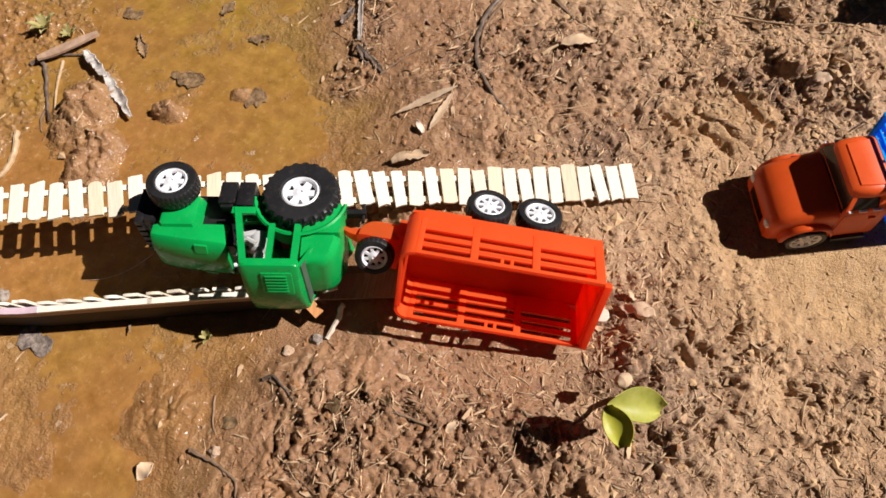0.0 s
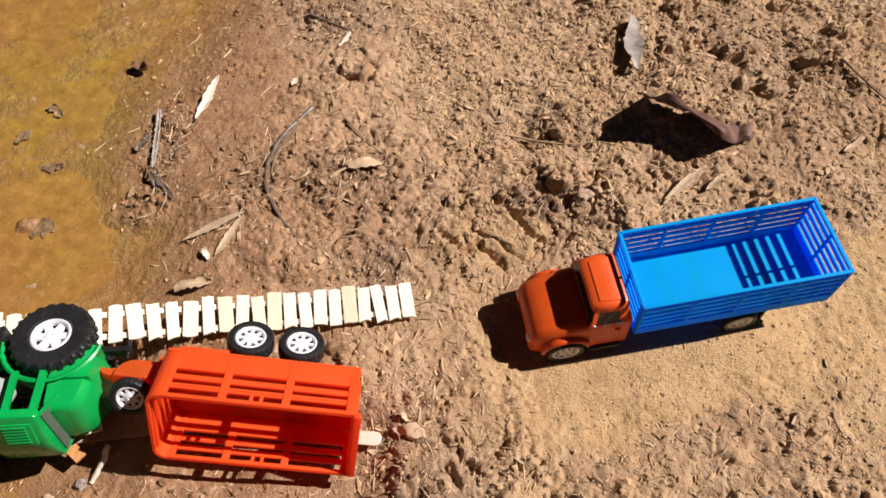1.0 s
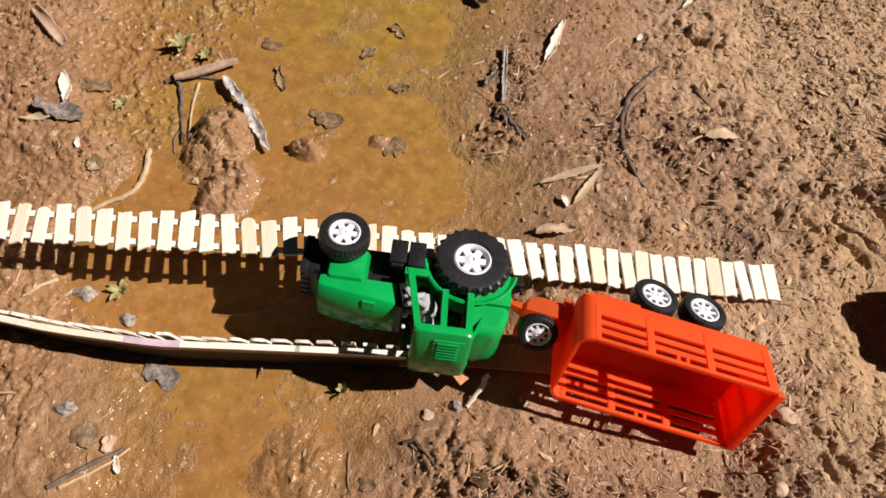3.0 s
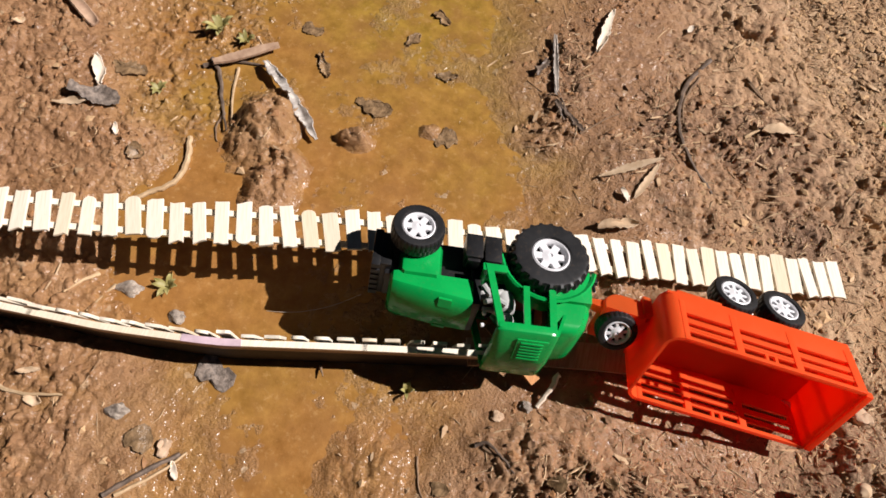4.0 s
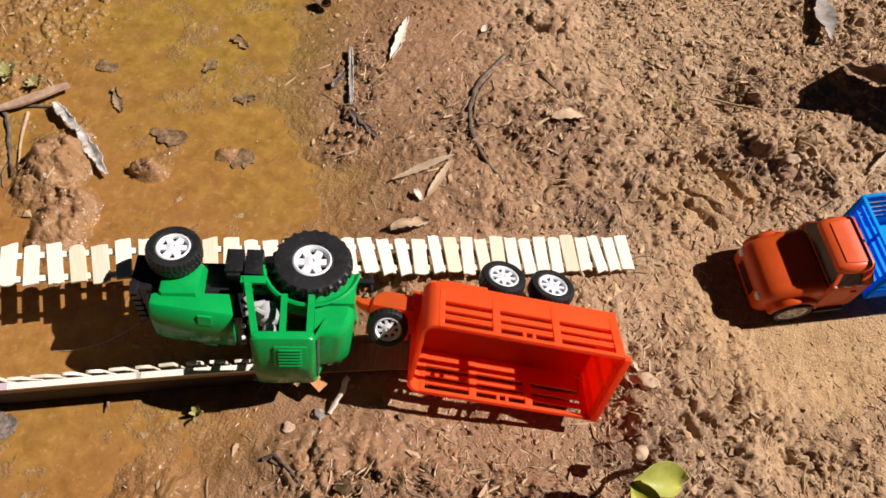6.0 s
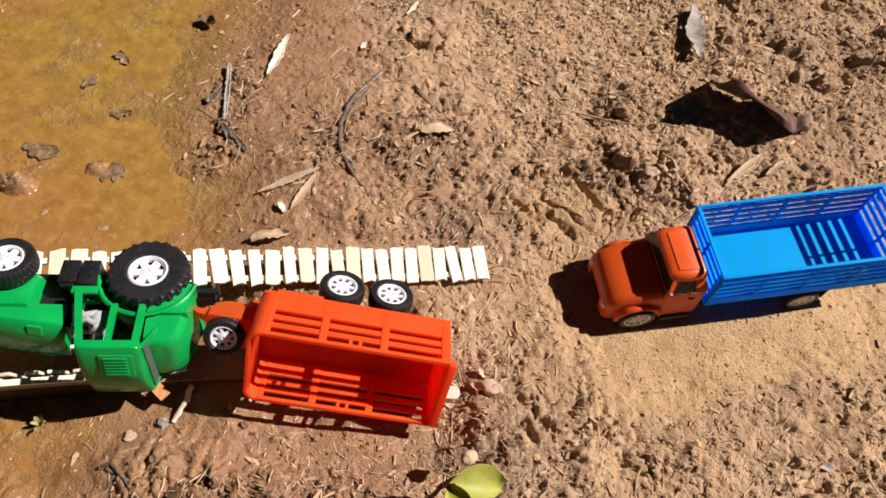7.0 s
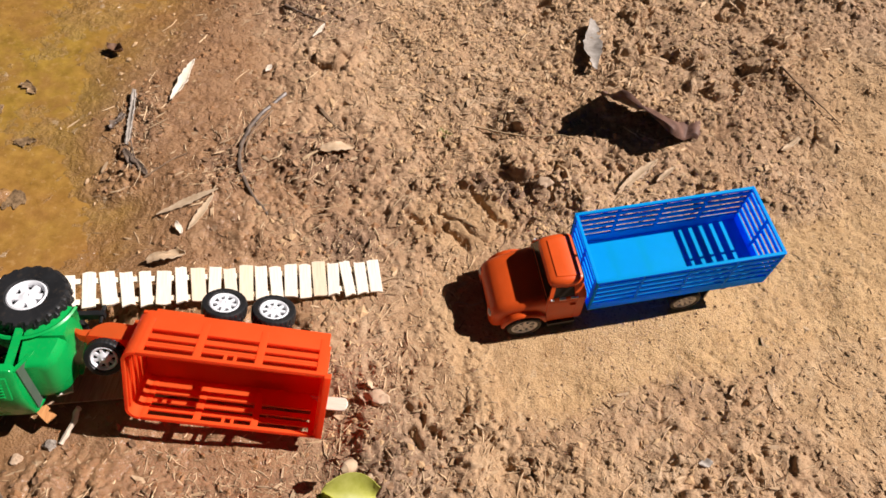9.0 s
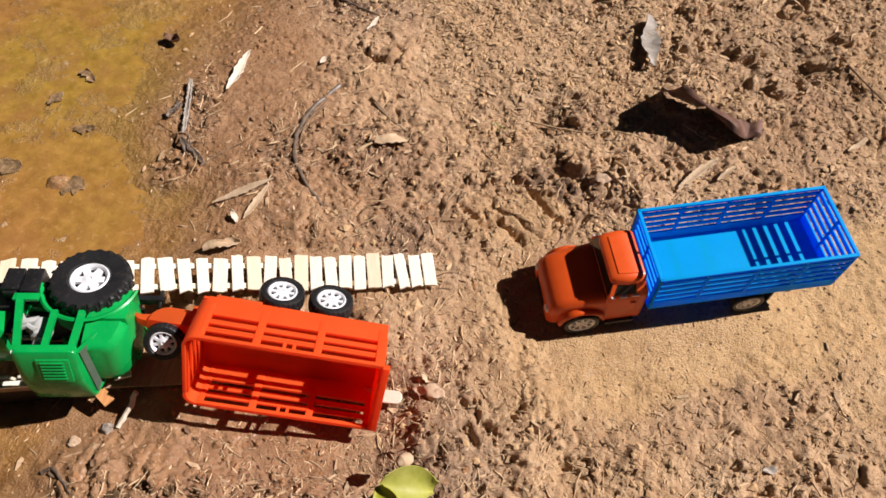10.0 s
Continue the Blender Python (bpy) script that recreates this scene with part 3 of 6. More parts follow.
    # pressed flat under the heavy things
    for cx, cy, hx, hy, ang, zt in ((0.005, 0.203, 0.085, 0.048, 3.0, -0.013), (0.03, 0.322, 0.07, 0.03, 14.0, -0.003), (-0.15, 0.21, 0.07, 0.05, 8.0, -0.012)):
        ca, sa = math.cos(radians(ang)), math.sin(radians(ang))
        px, py = ((x - cx) * ca + (y - cy) * sa) / hx, ((y - cy) * ca - (x - cx) * sa) / hy
        k = np.exp(-(px ** 6 + py ** 6))
        z = z + k * (np.minimum(z, zt + 0.25 * (z - zt)) - z)
    # the ground climbs beyond the truck, which stands nose-down on the slope
    z = z + rise(x, y)
    ca, sa = math.cos(radians(14.82)), math.sin(radians(14.82))
    px, py = (x - 0.1711) * ca + (y - 0.3238) * sa, (y - 0.3238) * ca - (x - 0.1711) * sa
    k = np.exp(-(((px - 0.085) / 0.105) ** 6 + (py / 0.062) ** 4))
    zt = 0.0004 + 0.1148 * px
    z = z + k * (zt + 0.2 * np.clip(z - zt, -0.004, 0.004) - z)
    # plain ground far off
    far = sstep(0.78, 1.15, np.hypot(x, y - 0.42))
    z, wet, sand, litter = z + far * (0.002 - 0.0165 * pool - z), wet + far * (0.3 + 0.5 * pool - wet), sand * (1 - far), litter * (1 - far)
    return z, wet * (1 - 0.3 * litter), np.maximum(sand * dry, 0.45 * plate), algae, litter * (1 - plate)


def axis(lo, hi, step, far):
    mid = np.arange(lo, hi + step / 2, step)
    out, s, p = [], step, hi
    while p < far:
        s *= 1.35
        p += s
        out.append(p)
    neg, s, p = [], step, lo
    while p > -far:
        s *= 1.35
        p -= s
        neg.append(p)
    return np.array(neg[::-1] + list(mid) + out)


def grid_mesh(name, xs, ys, z):
    nx, ny = len(xs), len(ys)
    co = np.empty((nx * ny, 3), np.float32)
    gx, gy = np.meshgrid(xs, ys, indexing="ij")
    co[:, 0], co[:, 1], co[:, 2] = gx.ravel(), gy.ravel(), z.ravel()
    idx = np.arange(nx * ny).reshape(nx, ny)
    quads = np.stack([idx[:-1, :-1], idx[1:, :-1], idx[1:, 1:], idx[:-1, 1:]], -1).reshape(-1)
    me = bpy.data.meshes.new(name)
    me.vertices.add(nx * ny)
    me.vertices.foreach_set("co", co.ravel())
    me.loops.add(len(quads))
    me.loops.foreach_set("vertex_index", quads.astype(np.int32))
    nq = len(quads) // 4
    me.polygons.add(nq)
    me.polygons.foreach_set("loop_start", np.arange(0, 4 * nq, 4, dtype=np.int32))
    me.update(calc_edges=True)
    me.shade_smooth()
    return me


GX, GY = axis(-0.60, 0.62, 0.00125, 60.0), axis(0.02, 0.80, 0.00125, 60.0)
MX, MY = np.meshgrid(GX, GY, indexing="ij")
LZ, LWET, LSAND, LALG, LLIT = land(MX, MY)
soil_me = grid_mesh("ground", GX, GY, LZ)
for attr_name, values in (("wet", LWET), ("sand", LSAND), ("algae", LALG), ("litter", LLIT)):
    attr = soil_me.attributes.new(attr_name, "FLOAT", "POINT")
    attr.data.foreach_set("value", values.ravel().astype(np.float32))
soil_me.materials.append(SOIL)
ground = tagged(new("ground", soil_me), "brown clay soil, dry crumbs beside wet mud", "ground", kind="structure")

wx, wy = np.linspace(-0.62, 0.06, 40), np.linspace(-0.3, 1.1, 60)
water_me = grid_mesh("water", wx, wy, np.full((40, 60), WATER_Z))
water_me.materials.append(WATER)
water = tagged(new("water", water_me), "shallow muddy water film over the stream bed", "water", kind="structure")


def ground_z(x, y):
    return float(land(np.array([float(x)]), np.array([float(y)]))[0][0])


# ---- wheels ----
def wheel(parent, name, m, radius, width, hub, spokes, lugs=0, tread=0, metal=None):
    """A toy wheel whose outer face looks along local z: rubber tyre, and a rim with spokes as its sub-part."""
    bm = bmesh.new()
    w = width / 2
    n = lugs or tread
    seg = n * 8 if lugs else n * 4
    rows = [(hub * 0.97, -w * 0.1, 0), (hub * 0.98, -w * 0.7, 0), (hub * 1.05, -w, 0), (radius * 0.86, -w, 0), (radius * 0.94, -w * 0.97, 0.35)]
    rows += [(radius * (1 - 0.06 * abs(h) ** 4), w * h, 1) for h in (-0.85, -0.7, -0.5, -0.3, -0.1, -0.02, 0.02, 0.1, 0.3, 0.5, 0.7, 0.85)]
    rows += [(radius * 0.94, w * 0.97, 0.35), (radius * 0.88, w, 0), (hub * 1.12, w, 0), (hub * 1.02, w * 0.8, 0), (hub * 0.97, w * 0.05, 0)]
    rings = []
    for r, h, raised in rows:
        ring = []
        for k in range(seg):
            a = 2 * math.pi * k / seg
            u = k * n / seg + (0.5 if h > 0 else 0.0) - (0.75 * abs(h) / w if lugs else 0.0)
            up = raised * ((0.048 if u % 1.0 < 0.46 else -0.012) if lugs else (0.016 if u % 1.0 < 0.55 else -0.012))
            ring.append(Vector(((r + up * radius) * math.cos(a), (r + up * radius) * math.sin(a), h)))
        rings.append(ring)
    loft(bm, rings)
    tyre = part(name, bm, RUBBER, parent, "black rubber tyre with moulded tread")
    tyre.matrix_local = m
    bm = bmesh.new()
    face = w * (0.62 if lugs else 0.7)
    lathe(bm, [(hub * 0.80, face - width * 0.12), (hub, face - width * 0.14), (hub * 1.03, w * 0.85), (hub * 0.95, w * 0.93), (hub * 0.84, w * 0.8), (hub * 0.80, face), (hub * 0.80, face - width * 0.12)], 36, None, False)
    lathe(bm, [(hub * 0.5, face - width * 0.2), (hub * 0.48, face + width * 0.02), (hub * 0.3, face + width * 0.06), (hub * 0.2, face + width * 0.1), (hub * 0.12, face + width * 0.1), (hub * 0.1, face + width * 0.04)], 20)
    sw = 0.2 if spokes == 6 else 0.115
    for k in range(spokes):
        sp = pose(0, 0, 0, 0, 0, 360.0 * k / spokes)
        box(bm, (hub * 0.4, -hub * sw, face - width * 0.15), (hub * 0.86, hub * sw, face + width * 0.02), hub * 0.03, sp)
    rim = part("rim", bm, metal or SILVER, tyre, "white spoked plastic rim" if metal is None else "silver-plated spoked rim")
    bm = bmesh.new()
    lathe(bm, [(hub * 0.9, face - width * 0.36), (hub * 0.9, face - width * 0.30)], 20)
    part("hub_backing", bm, BLACK, tyre)
    return tyre


def slot_wall(parent, name, material, u, v, n, origin, lu, lv, thick, bands, posts, extra=()):
    """A stake wall: the lowest band is the wall itself; slats along u, posts along v and the top rail are its pieces."""
    m = basis(origin, u, v, n)

    def piece(nm, lo, hi, under, bev=0.25):
        bm = bmesh.new()
        box(bm, lo, hi, thick * bev, m)
        return part(nm, bm, material, under)
    a, b = bands[0]
    wall = piece(name, (0, a, 0), (lu, b, thick), parent)
    for k, (a, b) in enumerate(bands[1:]):
        last = k == len(bands) - 2
        piece("top_rail" if last else "slat", (0, a, -0.0004 if last else thick * 0.1), (lu, b, thick + 0.0004 if last else thick * 0.9), wall)
    for a, b in posts:
        piece("post", (a, bands[0][1] * 0.4, -thick * 0.15), (b, lv - 0.0004, thick * 1.15), wall)
    for lo, hi in extra:
        piece("small_post", lo, hi, wall)
    return wall


# ---- the upright truck ----
def stake_bed(parent, material, x0, L, W, H, z0, base, rail, slats, n_posts, n_end):
    """Open stake bed: floor and four slatted walls."""
    X, Y, Z = Vector((1, 0, 0)), Vector((0, 1, 0)), Vector((0, 0, 1))
    bm = bmesh.new()
    box(bm, (x0 + 0.0002, -W / 2 + 0.0002, z0), (x0 + L - 0.0002, W / 2 - 0.0002, z0 + 0.0022), 0.0005)
    part("bed_floor", bm, material, parent, "bright blue plastic bed floor")
    t = 0.0016
    pitch = (H - base - rail) / (slats + 0.45)
    bands = [(0, base)] + [(base + pitch * (k + 0.45), base + pitch * (k + 1)) for k in range(slats)] + [(H - rail, H)]

    def posts(length, n):
        return [(max(0.0, length * k / n - 0.0010), min(length, length * k / n + 0.0010)) for k in range(n + 1)]
    for nm, uu, n, o, lu, k in (("bed_side", X, Y, Vector((x0, -W / 2, z0)), L, n_posts), ("bed_side", X, Y, Vector((x0, W / 2 - t, z0)), L, n_posts), ("bed_front", Y, X, Vector((x0, -W / 2, z0)), W, n_end), ("tail_gate", Y, X, Vector((x0 + L - t, -W / 2, z0)), W, n_end)):
        slot_wall(parent, nm, material, uu, Z, n, o, lu, H, t, bands, posts(lu, k), [((a, 0.004, 0.0), (a + 0.0050, H - 0.0006, t)) for a in (0.0002, lu - 0.0052)] if nm == "bed_front" else ())


def cab_ring(x, w, z0, z1, r, taper=1.0):
    """A rounded-top section across y at x."""
    pts = [Vector((x, -w, z0))]
    for k in range(5):
        a = math.pi - k * math.pi / 8
        pts.append(Vector((x, -w * taper + r + r * math.cos(a), z1 - r + r * math.sin(a))))
    for k in range(5):
        a = math.pi / 2 - k * math.pi / 8
        pts.append(Vector((x, w * taper - r + r * math.cos(a), z1 - r + r * math.sin(a))))
    pts.append(Vector((x, w, z0)))
    return pts


def truck():
    t = thing("toy_truck", pose(0.1711, 0.3238, 0.0010, 0, -6.59, 14.82), "orange bonnet-cab toy truck with blue slatted bed on bare soil", "toy truck")
    bm = bmesh.new()
    # bonnet, widening towards the cab, with a rounded nose
    loft(bm, [cab_ring(0.0, 0.0196, 0.012, 0.0230, 0.006), cab_ring(0.0008, 0.0215, 0.010, 0.0262, 0.0065), cab_ring(0.003, 0.0231, 0.009, 0.0300, 0.007), cab_ring(0.0068, 0.0240, 0.009, 0.0330, 0.0075), cab_ring(0.012, 0.0246, 0.0095, 0.0352, 0.008), cab_ring(0.018, 0.0250, 0.010, 0.0370, 0.008),
              cab_ring(0.030, 0.0257, 0.010, 0.0393, 0.008), cab_ring(0.0405, 0.0260, 0.010, 0.0410, 0.008), cab_ring(0.0430, 0.0260, 0.010, 0.0404, 0.008)])
    part("bonnet", bm, ORANGE_CAB, t, "dusty orange plastic bonnet")
    bm = bmesh.new()
    loft(bm, [cab_ring(0.0412, 0.0262, 0.009, 0.0432, 0.005), cab_ring(0.0432, 0.0270, 0.009, 0.0452, 0.005), cab_ring(0.0688, 0.0270, 0.009, 0.0460, 0.005), cab_ring(0.0710, 0.0262, 0.009, 0.0448, 0.005)])
    part("cab_body", bm, ORANGE_CAB, t)
    # domed roof with a raised panel inside a rounded lip
    bm = bmesh.new()
    loft(bm, [cab_ring(0.0432, 0.0160, 0.0532, 0.0552, 0.0018), cab_ring(0.0442, 0.0188, 0.0524, 0.0572, 0.0028), cab_ring(0.0472, 0.0208, 0.0518, 0.0586, 0.0042), cab_ring(0.056, 0.0215, 0.0516, 0.0594, 0.0050),
              cab_ring(0.0650, 0.0213, 0.0516, 0.0590, 0.0048), cab_ring(0.0684, 0.0202, 0.0522, 0.0578, 0.004), cab_ring(0.0694, 0.0180, 0.0530, 0.0562, 0.0025)])
    roof = part("roof", bm, ORANGE_CAB, t, "rounded orange cab roof")
    bm = bmesh.new()
    loft(bm, [[Vector((x, s * w, z)) for s in (-1, -0.9, 0.9, 1) for z in (z0,)] + [Vector((x, s * w, z0 + dz)) for s in (0.93, 0.85, -0.85, -0.93)] for x, w, z0, dz in ((0.0482, 0.0145, 0.0578, 0.0006), (0.0492, 0.0162, 0.0582, 0.0012), (0.056, 0.0174, 0.0586, 0.0014), (0.0645, 0.0176, 0.0582, 0.0014), (0.0662, 0.0170, 0.0578, 0.0008))])
    part("roof_panel", bm, ORANGE_CAB, roof)
    bm = bmesh.new()
    loft(bm, [[Vector((0.0655, s * 0.0262, 0.045)), Vector((0.0705, s * 0.0262, 0.045)), Vector((0.0680, s * 0.0195, 0.0545)), Vector((0.0645, s * 0.0195, 0.0545))] for s in (-1, 1)])
    part("back_panel", bm, ORANGE_CAB, t)
    for s in (-1, 1):
        for (x0, w0, z0), (x1, w1, z1), wide in (((0.0420, 0.0262, 0.0440), (0.0452, 0.0200, 0.0545), 0.0030), ((0.0615, 0.0268, 0.0445), (0.0615, 0.0208, 0.0545), 0.0055)):
            bm = bmesh.new()
            loft(bm, [[Vector((x + wide * i, s * (w + 0.0014 * j), z)) for i, j in ((0, 0), (1, 0), (1, -1), (0, -1))] for x, w, z in ((x0, w0, z0), (x1, w1, z1))])
            part("pillar", bm, ORANGE_CAB, t)
    # fenders
    for s in (-1, 1):
        bm = bmesh.new()
        rings = []
        for k in range(13):
            a = math.radians(4 + 172 * k / 12)
            c = Vector((0.0255 + 0.0180 * math.cos(a), 0, 0.0134 + 0.0164 * math.sin(a)))
            d = Vector((math.cos(a), 0, math.sin(a)))
            rings.append([c + Vector((0, s * 0.0205, 0)), c + Vector((0, s * 0.0288, 0)), c - d * 0.0010 + Vector((0, s * 0.0298, 0)), c - d * 0.0024 + Vector((0, s * 0.0298, 0)), c - d * 0.0024 + Vector((0, s * 0.0205, 0))])
        loft(bm, rings)
        part("fender", bm, ORANGE_CAB, t)
        bm = bmesh.new()
        lathe(bm, [(0.0005, 0.0), (0.0032, 0.0), (0.0036, 0.0012), (0.0030, 0.0022), (0.0012, 0.0028)], 18, pose(0.0022, s * 0.0175, 0.0225, 0, -90, 0))
        part("headlight", bm, SILVER, t, "pale round headlight")
        # side window, sill highlights set as pale dashes, door line, step
        bm = bmesh.new()
        loft(bm, [[Vector((x, s * (y - d), z)) for x, y, z in ((0.0445, 0.0256, 0.0450), (0.0625, 0.0256, 0.0450), (0.0625, 0.0206, 0.0530), (0.0475, 0.0206, 0.0530))] for d in (0.0, 0.0008)])
        part("side_window", bm, SMOKED, t, "dark smoked side window")
        bm = bmesh.new()
        for x0, x1 in ((0.0435, 0.0460), (0.0500, 0.0548), (0.0585, 0.0640)):
            box(bm, (x0, s * 0.0266 - 0.0008, 0.0436), (x1, s * 0.0266 + 0.0008, 0.0448), 0.0003)
        part("sill_highlights", bm, SILVER, t, "pale dashes standing in for highlights along the window sill")
        bm = bmesh.new()
        for x0, x1, z0, z1 in ((0.0425, 0.0431, 0.012, 0.040), (0.0640, 0.0646, 0.012, 0.040), (0.0425, 0.0646, 0.0392, 0.0398)):
            box(bm, (x0, s * 0.0269 - 0.0003, z0), (x1, s * 0.0269 + 0.0003, z1))
        box(bm, (0.059, s * 0.0276 - 0.0008, 0.034), (0.0630, s * 0.0276 + 0.0008, 0.0352), 0.0003)
        part("door_trim", bm, ORANGE_CAB, t)
        bm = bmesh.new()
        box(bm, (0.044, s * 0.0255 - 0.004, 0.0045), (0.066, s * 0.0255 + 0.004, 0.0085), 0.001)
        part("step", bm, BLACK, t, "black plastic step below the door")
    # raked windscreen
    bm = bmesh.new()
    loft(bm, [[Vector((0.0405 + d, -0.0248, 0.0405)), Vector((0.0405 + d, 0.0248, 0.0405)), Vector((0.0452 + d, 0.0192, 0.0545)), Vector((0.0452 + d, -0.0192, 0.0545))] for d in (0.0, 0.002)])
    part("windscreen", bm, SMOKED, t, "dark smoked windscreen")
    # grille and bumper
    bm = bmesh.new()
    for k in range(6):
        box(bm, (-0.0003, -0.0125, 0.0128 + 0.0016 * k), (0.0016, 0.0125, 0.0137 + 0.0016 * k), 0.0003)
    part("grille", bm, BLACK, t, "dark slatted grille")
    bm = bmesh.new()
    box(bm, (0.0008, -0.0205, 0.0070), (0.0040, 0.0205, 0.0115), 0.0012)
    part("bumper", bm, ORANGE_CAB, t)
    bm = bmesh.new()
    box(bm, (0.004, -0.0095, 0.010), (0.206, 0.0095, 0.0165), 0.0012)
    for x in (0.0255, 0.1530):
        box(bm, (x - 0.003, -0.024, 0.0105), (x + 0.003, 0.024, 0.0145), 0.0008)
    for x in (0.080, 0.105, 0.130, 0.178):
        box(bm, (x - 0.002, -0.026, 0.016), (x + 0.002, 0.026, 0.0240), 0.0005)
    box(bm, (0.003, -0.0222, 0.0075), (0.070, 0.0222, 0.0120), 0.0008)
    part("chassis", bm, BLACK, t, "black plastic chassis")
    for s in (-1, 1):
        bm = bmesh.new()
        box(bm, (0.170, s * 0.021 - 0.007, 0.006), (0.1715, s * 0.021 + 0.007, 0.021), 0.0004)
        part("mud_flap", bm, BLACK, t)
    bm = bmesh.new()
    box(bm, (0.186, -0.024, 0.0085), (0.1895, 0.024, 0.0125), 0.0008)
    for s in (-1, 1):
        box(bm, (0.186, s * 0.02 - 0.001, 0.0125), (0.1895, s * 0.02 + 0.001, 0.0240), 0.0004)
    part("rear_bumper", bm, BLACK, t)
    stake_bed(t, BLUE, 0.0733, 0.139, 0.0593, 0.0442, 0.0236, 0.0105, 0.0022, 4, 4, 2)
    for x, r in ((0.0255, 0.0134), (0.1530, 0.0118)):
        wheel(t, "wheel", pose(x, -0.0272, r, 90, 0, 0), r, 0.0085, r * 0.74, 8, tread=26, metal=SILVER)
        wheel(t, "wheel", pose(x, 0.0272, r, -90, 0, 0), r, 0.0085, r * 0.74, 8, tread=26, metal=SILVER)
    return t


truck()


# ---- the overturned trailer ----
def trailer():
    ex = Vector((0.993, 0.0417, -0.1107)).normalized()
    up = Vector((0.0333, -0.9202, 0.387))
    up = (up - ex * up.dot(ex)).normalized()
    side = up.cross(ex)
    L, W, H, R = 0.1249, 0.0625, 0.039, 0.0090
    base = Vector((-0.0637, 0.2431, 0.0361))
    t = thing("toy_trailer", basis(base, ex, side, up), "orange slatted plastic trailer overturned on its side on the mud", "toy trailer")
    X, Y, Z = Vector((1, 0, 0)), Vector((0, 1, 0)), Vector((0, 0, 1))
    bm = bmesh.new()
    box(bm, (R * 0.3, -W / 2 + 0.0003, 0.0002), (L, W / 2 - 0.0003, 0.0024), 0.0006)
    box(bm, (0.008, -0.012, -0.006), (L - 0.006, 0.012, 0.0005), 0.001)
    box(bm, (0.010, -W / 2 + 0.001, -0.0034), (0.040, W / 2 - 0.001, 0.0006), 0.0008)
    part("crate_floor", bm, ORANGE, t, "orange plastic crate floor")
    th = 0.0022
    for y in (-W / 2, W / 2 - th):
        bands = [(0, 0.0166), (0.0205, 0.0246), (0.0276, 0.0296), (0.0302, 0.0316), (0.0362, H)]
        bays = [(0, 0.0035), (0.0420 - R, 0.0468 - R), (0.0800 - R, 0.0848 - R), (0.1190 - R, L - R)]
        small = [((x - R, 0.0306, 0.0002), (x - R + 0.0022, 0.0370, th - 0.0002)) for x in (0.0605, 0.0665)]
        small.append(((0.0005, 0.0290, 0.0006), (L - R - 0.001, 0.0306, th - 0.0008)))
        slot_wall(t, "crate_side", ORANGE, X, Z, -Y, Vector((R, y + th, 0)), L - R, H, th, bands, bays, small)
    bm = bmesh.new()
    box(bm, (0, -W / 2 + R, 0), (th, W / 2 - R, H), 0.0004)
    front = part("crate_front", bm, ORANGE, t)
    for z in (0.0125, 0.0195, 0.0265, 0.0335):
        bm = bmesh.new()
        box(bm, (th - 0.0004, -W / 2 + R, z), (th + 0.0012, W / 2 - R, z + 0.0034), 0.0004)
        part("front_rib", bm, ORANGE, front)
    for s in (-1, 1):
        bm = bmesh.new()
        rings = []
        arc = [(R, radians(90 * k / 8)) for k in range(9)] + [(R - th, radians(90 - 90 * k / 8)) for k in range(9)]
        for z in (0.0, H):
            rings.append([Vector((R - r * math.sin(a), s * (W / 2 - R + r * math.cos(a)), z)) for r, a in arc])
        loft(bm, rings)
        part("rounded_corner", bm, ORANGE, t)
    bm = bmesh.new()
    box(bm, (L - th, -W / 2 + 0.0003, 0.0003), (L - 0.0002, W / 2 - 0.0003, H - 0.0003), 0.0006)
    gate = part("tail_gate", bm, ORANGE, t)
    bm = bmesh.new()
    box(bm, (L - 0.0005, -W / 2 + 0.001, H - 0.003), (L + 0.004, W / 2 - 0.001, H + 0.0012), 0.0006)
    part("gate_lip", bm, ORANGE, gate)
    for y in (-0.02, 0.0, 0.02):
        bm = bmesh.new()
        box(bm, (L - 0.0008, y - 0.0012, 0.002), (L + 0.0014, y + 0.0012, H - 0.003), 0.0004)
        part("gate_rib", bm, ORANGE, gate)
    # rear bogie
    bm = bmesh.new()
    box(bm, (0.038, -0.011, -0.018), (0.095, 0.011, -0.0055), 0.001)
    for x in (0.0505, 0.0838):
        box(bm, (x - 0.0025, -0.026, -0.0165), (x + 0.0025, 0.026, -0.0125), 0.0006)
    part("bogie", bm, BLACK, t, "black plastic rear bogie")
    for x in (0.0505, 0.0838):
        wheel(t, "wheel", pose(x, 0.0282, -0.0147, -90, 0, 0), 0.0150, 0.011, 0.0096, 8, tread=26)
        wheel(t, "wheel", pose(x, -0.0282, -0.0147, 90, 0, 0), 0.0150, 0.011, 0.0096, 8, tread=26)
    # turned front dolly: humped orange body, black wheel arch, hook and axle
    def dolly_ring(y, g):
        pts = []
        for k in range(9):
            a = math.radians(180 + 90 * k / 8)
            pts.append(Vector((-0.0185 + (0.0125 - g) * math.cos(a), y, 0.0085 + (0.0125 - g) * math.sin(a))))
        return pts + [Vector((-0.0035, y, -0.004 + g)), Vector((-0.0035, y, 0.012)), Vector((-0.031 + g, y, 0.012))]
    bm = bmesh.new()
    loft(bm, [dolly_ring(-0.014, 0.0), dolly_ring(0.0105, 0.0), dolly_ring(0.0125, 0.0010), dolly_ring(0.0130, 0.0025)])
    part("dolly", bm, ORANGE, t, "humped orange plastic front dolly")
    bm = bmesh.new()
    box(bm, (-0.0055, 0.002, -0.0055), (0.0005, 0.0155, 0.010), 0.0012)
    box(bm, (-0.004, -0.008, 0.001), (0.001, 0.010, 0.012), 0.001)
